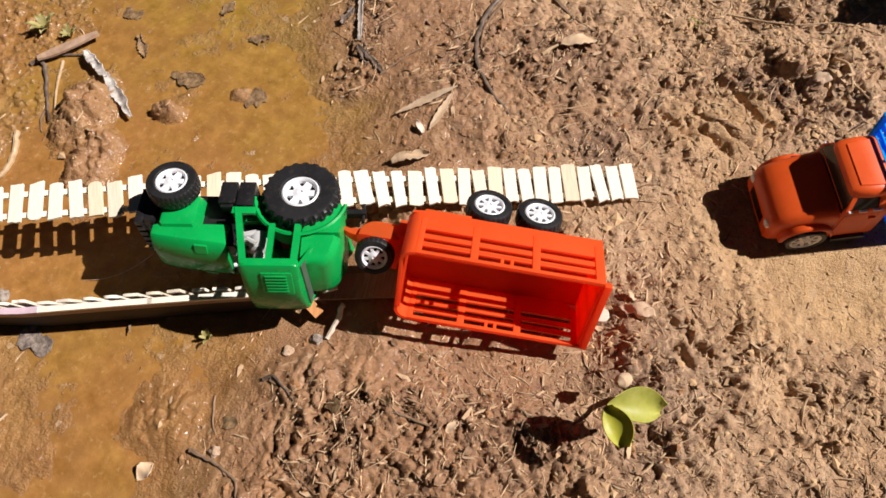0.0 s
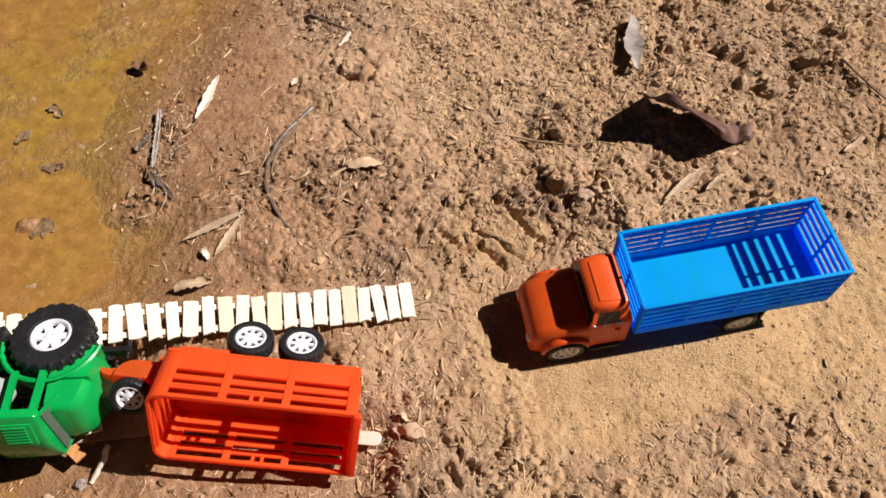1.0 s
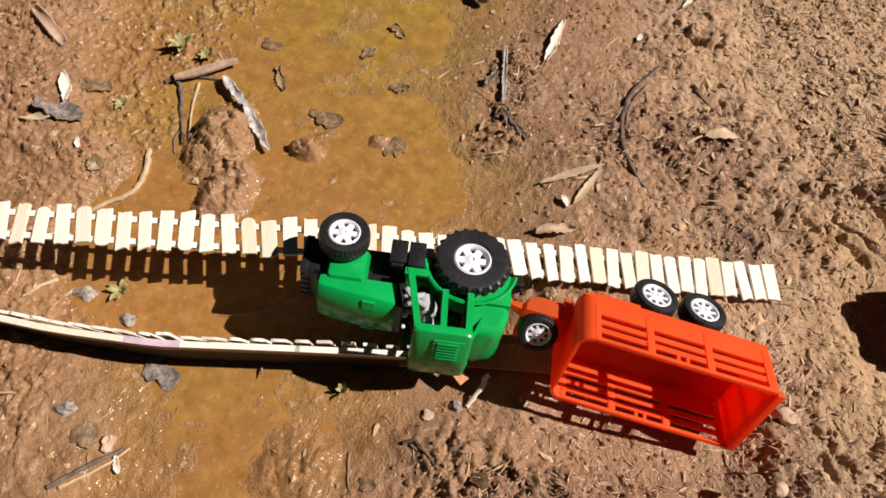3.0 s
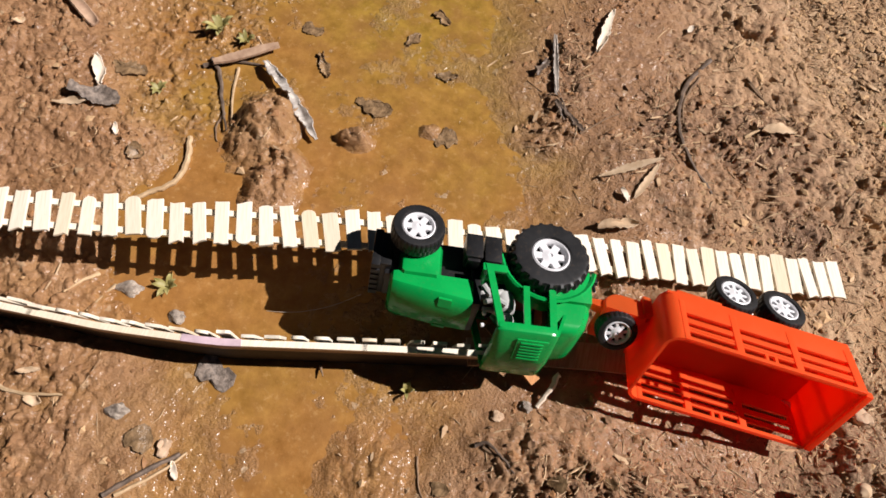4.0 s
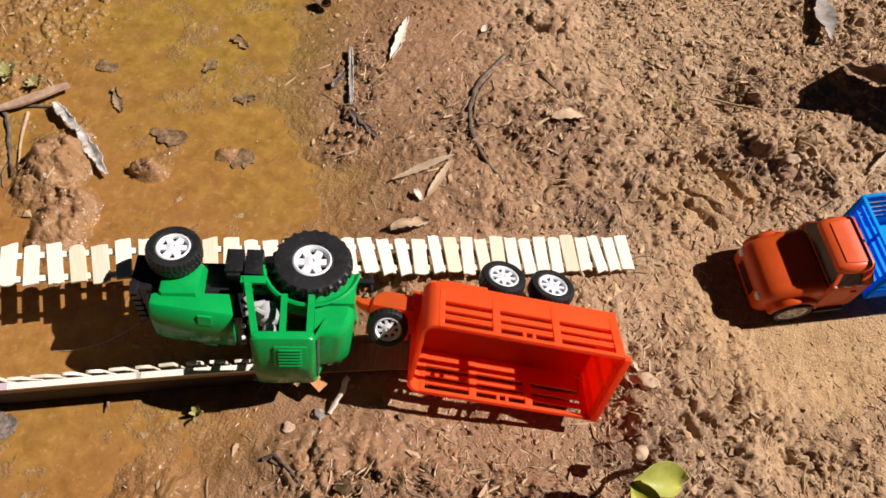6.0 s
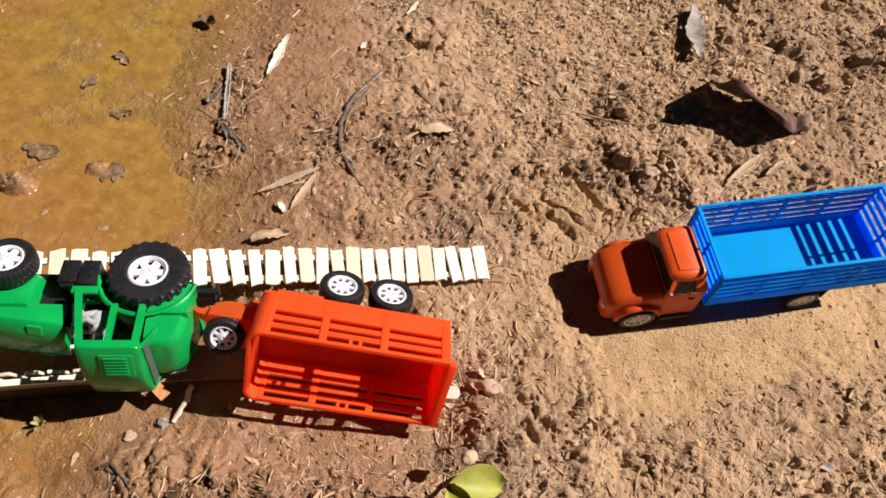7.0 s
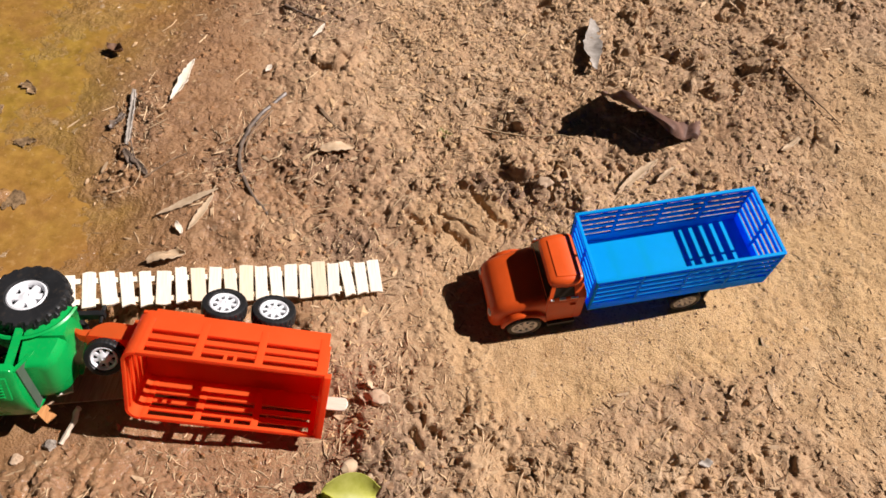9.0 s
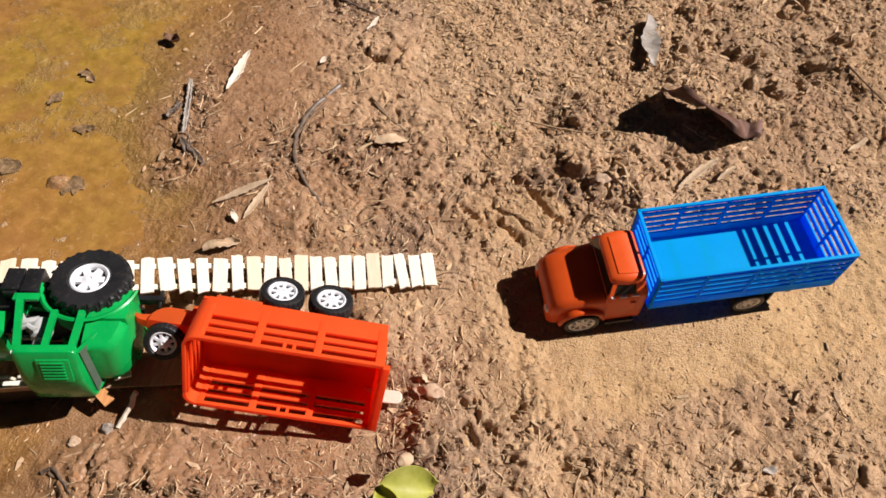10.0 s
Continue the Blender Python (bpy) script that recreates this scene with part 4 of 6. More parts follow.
    part("coupling", bm, ORANGE, t)
    bm = bmesh.new()
    loft(bm, [[Vector((-0.0285, y, z)) for y, z in ((0.003, 0.003), (0.010, 0.003), (0.010, 0.011), (0.003, 0.011))], [Vector((-0.0370, y, z)) for y, z in ((0.004, 0.004), (0.009, 0.004), (0.009, 0.0085), (0.004, 0.0085))], [Vector((-0.0420, y, z)) for y, z in ((0.005, 0.002), (0.008, 0.002), (0.008, 0.0045), (0.005, 0.0045))]])
    part("drawbar_hook", bm, ORANGE, t)
    # the dolly has swung round: its wheel faces the same way as the open crate
    wheel(t, "wheel", pose(-0.0182, 0.0002, 0.0157, -14, 9, 20), 0.0128, 0.0105, 0.0084, 8, tread=26)
    bm = bmesh.new()
    lathe(bm, [(0.002, 0.002), (0.002, 0.014)], 10, pose(-0.0182, 0.0002, 0))
    part("axle", bm, BLACK, t)
    return t


trailer()


# ---- the overturned tractor ----
def tractor():
    f = Vector((-0.978, -0.19, 0.06)).normalized()
    up = Vector((0.1, -0.975, 0.17))
    up = (up - f * up.dot(f)).normalized()
    left = up.cross(f)
    origin = Vector((-0.1332, 0.2537, 0.0664)) + left * 0.030 - up * 0.026
    t = thing("toy_tractor", basis(origin, f, left, up), "green toy tractor overturned on its side across the stick tracks", "toy tractor")

    # bonnet: low sides, a fold, and a sloping top
    def hood(x, w, z0, zf, zt, g=0.0):
        return [Vector((x, y, z)) for y, z in ((-w, z0), (-w - 0.0004, zf - 0.0015), (-w + 0.0008, zf), (-0.0095 + g, zt), (0.0095 - g, zt), (w - 0.0008, zf), (w + 0.0004, zf - 0.0015), (w, z0))]
    bm = bmesh.new()
    loft(bm, [hood(0.0455, 0.0170, 0.0445, 0.0602, 0.0640), hood(0.0475, 0.0176, 0.0440, 0.0600, 0.0638), hood(0.070, 0.0182, 0.0440, 0.0574, 0.0612), hood(0.090, 0.0184, 0.0440, 0.0544, 0.0580), hood(0.0945, 0.0175, 0.0445, 0.0528, 0.0562), hood(0.0962, 0.0155, 0.0455, 0.0500, 0.0530)])
    bonnet = part("bonnet", bm, GREEN, t, "glossy green plastic bonnet")
    for s in (-1, 1):
        bm = bmesh.new()
        q = [Vector((x, s * y, z)) for x, y, z in ((0.058, 0.0165, 0.0602), (0.066, 0.0165, 0.0592), (0.066, 0.0105, 0.0612), (0.058, 0.0105, 0.0622))]
        loft(bm, [[p + Vector((0, 0, -0.0012)) for p in q], [p + Vector((0, s * 0.0001, 0.0004)) for p in q]])
        part("bonnet_vent", bm, GREEN, bonnet)
    # waisted housing between bonnet and front axle
    bm = bmesh.new()
    for s in (-1, 1):
        rings = []
        for y, rx, rz in ((0.003, 0.0150, 0.0160), (0.0150, 0.0142, 0.0150), (0.0185, 0.0128, 0.0135), (0.0205, 0.0122, 0.0125), (0.0210, 0.0105, 0.0108)):
            rings.append([Vector((0.0785 + rx * max(-0.92, min(0.92, 1.35 * math.cos(2 * math.pi * k / 20))), s * y, 0.0345 + rz * max(-0.9, min(0.9, 1.3 * math.sin(2 * math.pi * k / 20))))) for k in range(20)])
        loft(bm, rings)
    part("axle_housing", bm, GREEN, t, "green front axle housing")
    bm = bmesh.new()
    for s in (-1, 1):
        lathe(bm, [(0.0045, 0.0205), (0.0045, 0.0225), (0.003, 0.0232), (0.003, 0.026)], 14, pose(0.0825, 0, 0.0235, -90 * s, 0, 0))
    part("axle_boss", bm, GREEN, t)
    bm = bmesh.new()
    box(bm, (-0.018, -0.012, 0.016), (0.100, 0.012, 0.044), 0.002)
    box(bm, (-0.005, -0.022, 0.022), (0.005, 0.022, 0.030), 0.001)
    box(bm, (0.080, -0.024, 0.0185), (0.085, 0.024, 0.0225), 0.001)
    box(bm, (0.0405, -0.0165, 0.030), (0.0465, 0.0165, 0.060), 0.001)
    part("chassis", bm, BLACK, t, "black plastic chassis and engine")
    for s in (-1, 1):
        for x, z1 in ((0.0300, 0.0355), (0.0418, 0.0338)):
            bm = bmesh.new()
            box(bm, (x, s * 0.0215 - 0.0065, 0.0165), (x + 0.0108, s * 0.0215 + 0.0065, z1), 0.0012)
            box(bm, (x + 0.0015, s * 0.0215 - 0.0045, z1 - 0.001), (x + 0.0093, s * 0.0215 + 0.0045, z1 + 0.002), 0.0006)
            part("side_tank", bm, BLACK, t, "black box tank beside the cab")
    bm = bmesh.new()
    box(bm, (0.0962, -0.0165, 0.016), (0.1040, 0.0165, 0.0405), 0.0015)
    weight = part("front_weight", bm, BLACK, t, "black front weight block")
    for k in range(6):
        bm = bmesh.new()
        box(bm, (0.1030, -0.0168 + 0.0058 * k, 0.0145), (0.1085, -0.0124 + 0.0058 * k, 0.0420), 0.0012)
        part("weight_plate", bm, BLACK, weight)
    # cab frame
    bm = bmesh.new()

    def post(a, b, w):
        loft(bm, [[Vector((p[0] - w * i, p[1] + 0.0022 * j, p[2])) for i, j in ((0, 0), (1, 0), (1, 1), (0, 1))] for p in (a, b)])
    for s in (-1, 1):
        o = -0.0011
        post((0.0405, s * 0.0287 + o, 0.0385), (0.0318, s * 0.0258 + o, 0.0790), 0.0042)
        post((0.0172, s * 0.0272 + o, 0.0500), (0.0165, s * 0.0258 + o, 0.0800), 0.0038)
        post((0.0012, s * 0.0268 + o, 0.0500), (0.0012, s * 0.0258 + o, 0.0800), 0.0042)
        box(bm, (0.0270, s * 0.0280 - 0.0012, 0.0378), (0.0420, s * 0.0280 + 0.0012, 0.0430), 0.0005)
        box(bm, (-0.0028, s * 0.0262 - 0.0012, 0.0755), (0.0314, s * 0.0262 + 0.0012, 0.0795), 0.0006)
    for s in (-1, 1):
        loft(bm, [[Vector((x + 0.0020 * i, s * (y + 0.0016 * j), z)) for i, j in ((0, 0), (1, 0), (1, -1), (0, -1))] for x, y, z in ((-0.0045, 0.0252, 0.0800), (-0.0125, 0.0205, 0.0585))])
    box(bm, (0.0385, -0.0285, 0.0380), (0.0415, 0.0285, 0.0425), 0.0006)
    box(bm, (0.0284, -0.0262, 0.0758), (0.0314, 0.0262, 0.0795), 0.0006)
    box(bm, (-0.0036, -0.0262, 0.0758), (-0.0008, 0.0262, 0.0795), 0.0006)
    part("cab_frame", bm, GREEN, t, "green plastic cab frame with open windows")
    # crowned roof with a louvred hatch on the slope
    bm = bmesh.new()
    rings = []
    for x, g in ((-0.0042, 0.0030), (-0.0036, 0.0014), (-0.0022, 0.0004), (0.001, 0.0), (0.0275, 0.0), (0.0305, 0.0004), (0.0320, 0.0014), (0.0326, 0.0030)):
        prof = [(-0.0268 + g, 0.0786), (-0.0274 + g, 0.0794), (-0.0270 + g, 0.0806), (-0.0255 + g, 0.0816 - g * 0.3), (-0.012, 0.0846 - g), (0.0, 0.0860 - g), (0.012, 0.0846 - g), (0.0255 - g, 0.0816 - g * 0.3), (0.0270 - g, 0.0806), (0.0274 - g, 0.0794), (0.0268 - g, 0.0786)]
        rings.append([Vector((x, y, z)) for y, z in prof])
    loft(bm, rings)
    roof = part("roof", bm, GREEN, t, "green cab roof with a louvred hatch")
    slope = pose(0.010, -0.0125, 0.0848, 13.0, 0, 0)
    bm = bmesh.new()
    box(bm, (-0.0095, -0.0095, -0.001), (0.0095, 0.0095, 0.0006), 0.0005, slope)
    hatch = part("hatch", bm, GREEN, roof)
    bm = bmesh.new()
    for k in range(6):
        box(bm, (-0.0065, -0.0076 + 0.0026 * k, 0.0004), (0.0070, -0.0062 + 0.0026 * k, 0.0014), 0.0003, slope)
    part("louvre", bm, GREEN, roof)
    # rear body with a stepped block behind the cab
    bm = bmesh.new()
    box(bm, (-0.020, -0.0165, 0.018), (0.040, 0.0165, 0.0400), 0.002)
    box(bm, (-0.0276, -0.0252, 0.030), (-0.002, 0.0252, 0.0548), 0.0055)
    loft(bm, [[Vector((x, y, z)) for x, y in ((-0.003, -w), (x0 + 0.004, -w), (x0 + 0.001, -w + 0.003), (x0, -w + 0.006), (x0, w - 0.006), (x0 + 0.001, w - 0.003), (x0 + 0.004, w), (-0.003, w))] for x0, w, z in ((-0.0270, 0.0225, 0.048), (-0.0268, 0.0220, 0.058), (-0.0240, 0.0205, 0.067), (-0.0205, 0.0190, 0.0712), (-0.0160, 0.0170, 0.0728))])
    part("rear_body", bm, GREEN, t, "stepped green rear body")
    for s in (-1, 1):
        bm = bmesh.new()
        rings = []
        for k in range(17):
            a = math.radians(2 + 166 * k / 16)
            d = Vector((math.cos(a), 0, math.sin(a)))
            c = Vector((0.0, 0, 0.026))
            rings.append([c + d * 0.0290 + Vector((0, s * 0.0105, 0)), c + d * 0.0300 + Vector((0, s * 0.0235, 0)), c + d * 0.0312 + Vector((0, s * 0.0252, 0)), c + d * 0.0300 + Vector((0, s * 0.0262, 0)), c + d * 0.0282 + Vector((0, s * 0.0250, 0)), c + d * 0.0268 + Vector((0, s * 0.0105, 0))])
        loft(bm, rings)
        rings = [[Vector((0.0280 * math.cos(a), s * y, 0.026 + 0.0280 * math.sin(a))) for a in [radians(2 + 166 * k / 16) for k in range(17)]] for y in (0.0095, 0.0115)]
        loft(bm, rings)
        part("mudguard", bm, GREEN, t, "green arched rear mudguard")
    bm = bmesh.new()
    loft(bm, [[Vector((x, s * w, z)) for x, w, z in ((-0.0042, 0.0236, 0.0785), (-0.0062, 0.0225, 0.0690), (-0.0072, 0.0225, 0.0690), (-0.0052, 0.0236, 0.0785))] for s in (-1, 1)])
    part("rear_window", bm, PANE, t, "greyish clear rear cab window")
    for s in (-1, 1):
        wheel(t, "rear_wheel", pose(0.0, s * 0.0235, 0.026, -90 * s, 0, 0), 0.0242, 0.0165, 0.0118, 6, lugs=22)
        wheel(t, "front_wheel", pose(0.0832, s * 0.0285, 0.0208, -90 * s, 0, 0), 0.0163, 0.0125, 0.0099, 6, tread=34)
    bm = bmesh.new()
    box(bm, (-0.040, -0.003, 0.019), (-0.016, 0.003, 0.023), 0.0008)
    lathe(bm, [(0.0012, 0.013), (0.0012, 0.028)], 10, pose(-0.038, 0, 0))
    part("hitch", bm, BLACK, t)
    bm = bmesh.new()
    box(bm, (0.000, -0.010, 0.040), (0.016, 0.010, 0.045), 0.0015)
    box(bm, (-0.003, -0.010, 0.042), (0.001, 0.010, 0.062), 0.0015)
    part("seat", bm, SEAT_RED, t, "dull red moulded seat")
    bm = bmesh.new()
    tube(bm, [(0.037, 0, 0.042), (0.0305, 0, 0.0525)], [0.0010, 0.0010], 8)
    for k in range(16):
        a, b = 2 * math.pi * k / 16, 2 * math.pi * (k + 1) / 16
        p, q = [Vector((0.0305 + 0.0038 * math.sin(v), 0.006 * math.cos(v), 0.0525 + 0.0045 * math.sin(v))) for v in (a, b)]
        tube(bm, [p, q], [0.0008, 0.0008], 6)
    part("steering_wheel", bm, BLACK, t)
    # loose bits of trim in front of the cab
    bm = bmesh.new()
    for y, z in ((-0.020, 0.060), (-0.017, 0.066), (-0.012, 0.071)):
        lathe(bm, [(0.0005, -0.0012), (0.0013, -0.0008), (0.0013, 0.0008), (0.0005, 0.0012)], 10, pose(0.0385, y, z, 0, 80, 0))
    part("lamp", bm, SILVER, t, "small pale work lamps")
    return t, basis(origin, f, left, up)


TRACTOR, TRACTOR_M = tractor()

# toy driver, one plain shape seated in the cab
bm = bmesh.new()
lathe(bm, [(0.004, 0.0), (0.0062, 0.002), (0.0068, 0.009), (0.0055, 0.0135), (0.0025, 0.0150), (0.0040, 0.0170), (0.0042, 0.0200), (0.0028, 0.0225), (0.0008, 0.0232)], 20)
for s in (-1, 1):
    tube(bm, [(0.001, s * 0.0062, 0.012), (0.006, s * 0.0068, 0.008), (0.0125, s * 0.0045, 0.0085)], [0.0020, 0.0018, 0.0016], 8)
    tube(bm, [(0.001, s * 0.0035, 0.002), (0.0095, s * 0.0042, 0.003), (0.0125, s * 0.0042, -0.003)], [0.0026, 0.0024, 0.0020], 8)
single("toy_driver", bm, FIGURE, TRACTOR_M @ pose(0.0265, -0.0135, 0.0480, 0, -8, 0), "pale grey plastic driver figure seated in the cab", "toy figure")


# ---- tracks of craft sticks ----
def stick_mesh(length, width, thick, round_a, round_b, seed):
    rnd = random.Random(seed)
    bm = bmesh.new()
    out = []
    for end, rounded in ((1, round_a), (-1, round_b)):
        y = end * length / 2
        if rounded:
            for k in range(7):
                a = math.pi * k / 6
                out.append((end * width / 2 * math.cos(a), y - end * width / 2 * 0.8 * (1 - math.sin(a))))
        else:
            out += [(end * width / 2, y + rnd.uniform(-0.0012, 0.0008)), (0.15 * end * width, y + rnd.uniform(-0.0007, 0.0005)), (-0.2 * end * width, y + rnd.uniform(-0.0007, 0.0005)), (-end * width / 2, y + rnd.uniform(-0.0012, 0.0008))]
    b = 0.00025
    rings = [[Vector((x * (1 - 2 * g / width), y * (1 - 2 * g / length), z)) for x, y in out] for g, z in ((b, -thick / 2), (0, -thick / 2 + b), (0, thick / 2 - b), (b, thick / 2))]
    loft(bm, rings)
    return finish("plank", bm, STICK, True, 40)


PLANKS = [stick_mesh(0.0292 + 0.0012 * (k % 3 - 1), 0.0093 + 0.0007 * (k % 4 - 1.5), 0.0021, k % 6 == 0, k % 5 == 2, k) for k in range(12)]


def lay(parent, name, mesh, m, label=""):
    ob = new(name, mesh)
    ob.parent = parent
    ob.matrix_local = m
    return tagged(ob, label)


def strip(bm, pts, w, h):
    """A flat batten along points, w across (horizontal) and h high."""
    pts = [Vector(p) for p in pts]
    rings = []
    for k, p in enumerate(pts):
        d = (pts[min(k + 1, len(pts) - 1)] - pts[max(k - 1, 0)]).normalized()
        a = d.cross(Vector((0, 0, 1))).normalized()
        b = a.cross(d)
        rings.append([p + a * w / 2 * i + b * h / 2 * j for i, j in ((-1, -1), (1, -1), (1, 1), (-1, 1))])
    loft(bm, rings)


def path_at(path, x):
    xs = [p[0] for p in path]
    return Vector((x, float(np.interp(x, xs, [p[1] for p in path])), float(np.interp(x, xs, [p[2] for p in path]))))


FLAT = [(-0.75, 0.130, 0.028), (-0.482, 0.1900, 0.034), (-0.328, 0.2268, 0.0375), (-0.256, 0.2455, 0.0370), (-0.16, 0.2690, 0.032), (-0.099, 0.2865, 0.0235), (-0.04, 0.3035, 0.013), (0.02, 0.319, 0.007), (0.09, 0.3365, 0.0045)]


def flat_track():
    t = thing("stick_track", Matrix.Identity(4), "pale craft-stick track laid over the water and mud", "toy bridge", "stick tracks")
    rnd = random.Random(4)
    for off in (-0.0085, 0.0085):
        x = -0.74
        while x < 0.075:
            x1 = min(x + 0.108, 0.083)
            bm = bmesh.new()
            pts = []
            for k in range(6):
                p = path_at(FLAT, x + (x1 - x) * k / 5)
                pts.append(p + Vector((-0.24 * off, 0.97 * off, -0.0021)))
            strip(bm, pts, 0.0042, 0.0019)
            part("stringer", bm, STICK, t)
            x = x1 - 0.004
    x, k = 0.082, 0
    while x > -0.74:
        p, q = path_at(FLAT, x - 0.004), path_at(FLAT, x + 0.004)
        d = (q - p).normalized()
        yaw = math.degrees(math.atan2(d.y, d.x))
        m = Matrix.Translation((p + q) / 2 + Vector((-0.24, 0.97, 0)) * rnd.gauss(0, 0.0009)) @ pose(0, 0, 0.0002 * rnd.random(), rnd.gauss(0, 1.2), -math.degrees(math.asin(d.z)) + rnd.gauss(0, 1.5), yaw + float(np.interp(x, [-0.3, 0.0], [9.0, 1.0])) + rnd.gauss(0, 2.2))
        lay(t, "plank", PLANKS[rnd.choice((1, 3, 4, 5, 8, 9, 10, 11)) if x > -0.12 else rnd.randrange(12)], m)
        x -= float(np.interp(x, [-0.3, -0.16, 0.0, 0.08], [0.0138, 0.0128, 0.0108, 0.0104]))
        k += 1
    return t


flat_track()

EDGE = [(-0.75, 0.105, 0.022), (-0.454, 0.137, 0.024), (-0.385, 0.143, 0.025), (-0.317, 0.154, 0.026), (-0.251, 0.172, 0.026), (-0.184, 0.190, 0.025), (-0.12, 0.207, 0.021), (0.0, 0.235, 0.004), (0.09, 0.255, -0.004)]


CREAM_END = [(-0.1180, 0.2095, 0.012), (-0.1085, 0.2138, 0.012)]


def edge_track():
    """The second track, tipped up on its edge: the planks stand nearly upright behind the batten."""
    t = thing("stick_track", Matrix.Identity(4), "craft-stick track tipped up on its edge in the water", "toy bridge", "stick tracks")
    rnd = random.Random(9)
    x = -0.74
    while x < -0.14:
        x1 = min(x + 0.105, -0.135)
        for dy, dz, wide, high in ((-0.0020, -0.0032, 0.0042, 0.0026), (0.0024, -0.021, 0.0019, 0.0055)):
            bm = bmesh.new()
            pts = [path_at(EDGE, x + (x1 - x) * k / 5) + Vector((0.0005, dy, dz)) for k in range(6)]
            strip(bm, pts, wide, high)
            part("stringer", bm, STICK, t)
        x = x1 - 0.003
    x = -0.73
    while x < -0.135:
        p, q = path_at(EDGE, x - 0.004), path_at(EDGE, x + 0.004)
        d = (q - p).normalized()
        yaw = math.degrees(math.atan2(d.y, d.x))
        m = Matrix.Translation((p + q) / 2) @ pose(0, 0, 0, 0, 0, yaw) @ pose(0, 0.0053, -0.0128 + rnd.gauss(0, 0.0006), 103 + rnd.gauss(0, 1.5), 0, 0) @ pose(0, 0, 0, 0, 0, rnd.gauss(0, 2))
        lay(t, "plank", PLANKS[rnd.randrange(10)], m)
        x += 0.0144
    # tall board closes the gaps for a solid shadow; its dark colour paints shade
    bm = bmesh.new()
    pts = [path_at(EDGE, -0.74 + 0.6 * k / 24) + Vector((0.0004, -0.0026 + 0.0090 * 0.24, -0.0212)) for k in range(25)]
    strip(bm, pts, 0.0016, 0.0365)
    part("side_board", bm, SHADEWOOD, t, "side board of the track, near-black colour for shade")
    bm = bmesh.new()
    strip(bm, [path_at(EDGE, -0.74 + 0.6 * k / 24) + Vector((0.0004, -0.0019, -0.0095)) for k in range(25)], 0.0010, 0.0095)
    part("side_board", bm, STICK_OLD, t, "stained upper edge of the side board")
    # the far end lies flat, stained, under the trailer; one clean stick sticks out
    bm = bmesh.new()
    strip(bm, [(-0.165, 0.199, 0.006), (-0.12, 0.2135, 0.003), (-0.08, 0.2235, 0.000), (-0.035, 0.233, -0.003)], 0.019, 0.002)
    part("board", bm, STICK_OLD, t, "wet brown-stained board")
    lay(t, "plank", stick_mesh(0.044, 0.0095, 0.002, True, True, 77), pose(0.0572, 0.2285, -0.0012, 0, 0, 88) @ pose(0, 0, 0, -14, 0, 0))
    bm = bmesh.new()
    strip(bm, [(-0.1560, 0.2190, 0.014), (-0.136, 0.2055, 0.0105), (-0.1165, 0.1925, 0.006)], 0.0075, 0.002)
    part("stick_end", bm, RUSTY, t, "orange-brown stained stick end")
    bm = bmesh.new()
    strip(bm, CREAM_END, 0.0065, 0.002)
    part("stick_end", bm, STICK, t)
    bm = bmesh.new()
    pts = [path_at(EDGE, x) + Vector((0.0005, -0.0020, -0.0028)) for x in (-0.338, -0.326, -0.312, -0.302)]
    strip(bm, pts, 0.0046, 0.0026)
    part("stain", bm, PURPLE, t, "purple-stained stretch of batten")
    return t


edge_track()


# ---- leaves, twigs and stones lying about ----
def sheet(bm, place, nu, nv, thick):
    """A thin curled sheet: place(u, v) with u along and v across, both 0 to 1, given a real thickness."""
    p = [[place(i / nu, j / nv) for j in range(nv + 1)] for i in range(nu + 1)]
    top, low = [], []
    for i in range(nu + 1):
        ra, rb = [], []
        for j in range(nv + 1):
            du = p[min(i + 1, nu)][j] - p[max(i - 1, 0)][j]
            dv = p[i][min(j + 1, nv)] - p[i][max(j - 1, 0)]
            n = du.cross(dv)
            n = n.normalized() if n.length > 1e-12 else Vector((0, 0, 1))
            ra.append(bm.verts.new(p[i][j] + n * thick / 2))
            rb.append(bm.verts.new(p[i][j] - n * thick / 2))
        top.append(ra)
        low.append(rb)
    for i in range(nu):
        for j in range(nv):
            bm.faces.new((top[i][j], top[i + 1][j], top[i + 1][j + 1], top[i][j + 1]))
            bm.faces.new((low[i][j], low[i][j + 1], low[i + 1][j + 1], low[i + 1][j]))
        for j in (0, nv):
            bm.faces.new((top[i][j], top[i + 1][j], low[i + 1][j], low[i][j]))
    for i in (0, nu):
        for j in range(nv):
            bm.faces.new((top[i][j], top[i][j + 1], low[i][j + 1], low[i][j]))


def surface(x, y):
    return max(ground_z(x, y), WATER_Z)


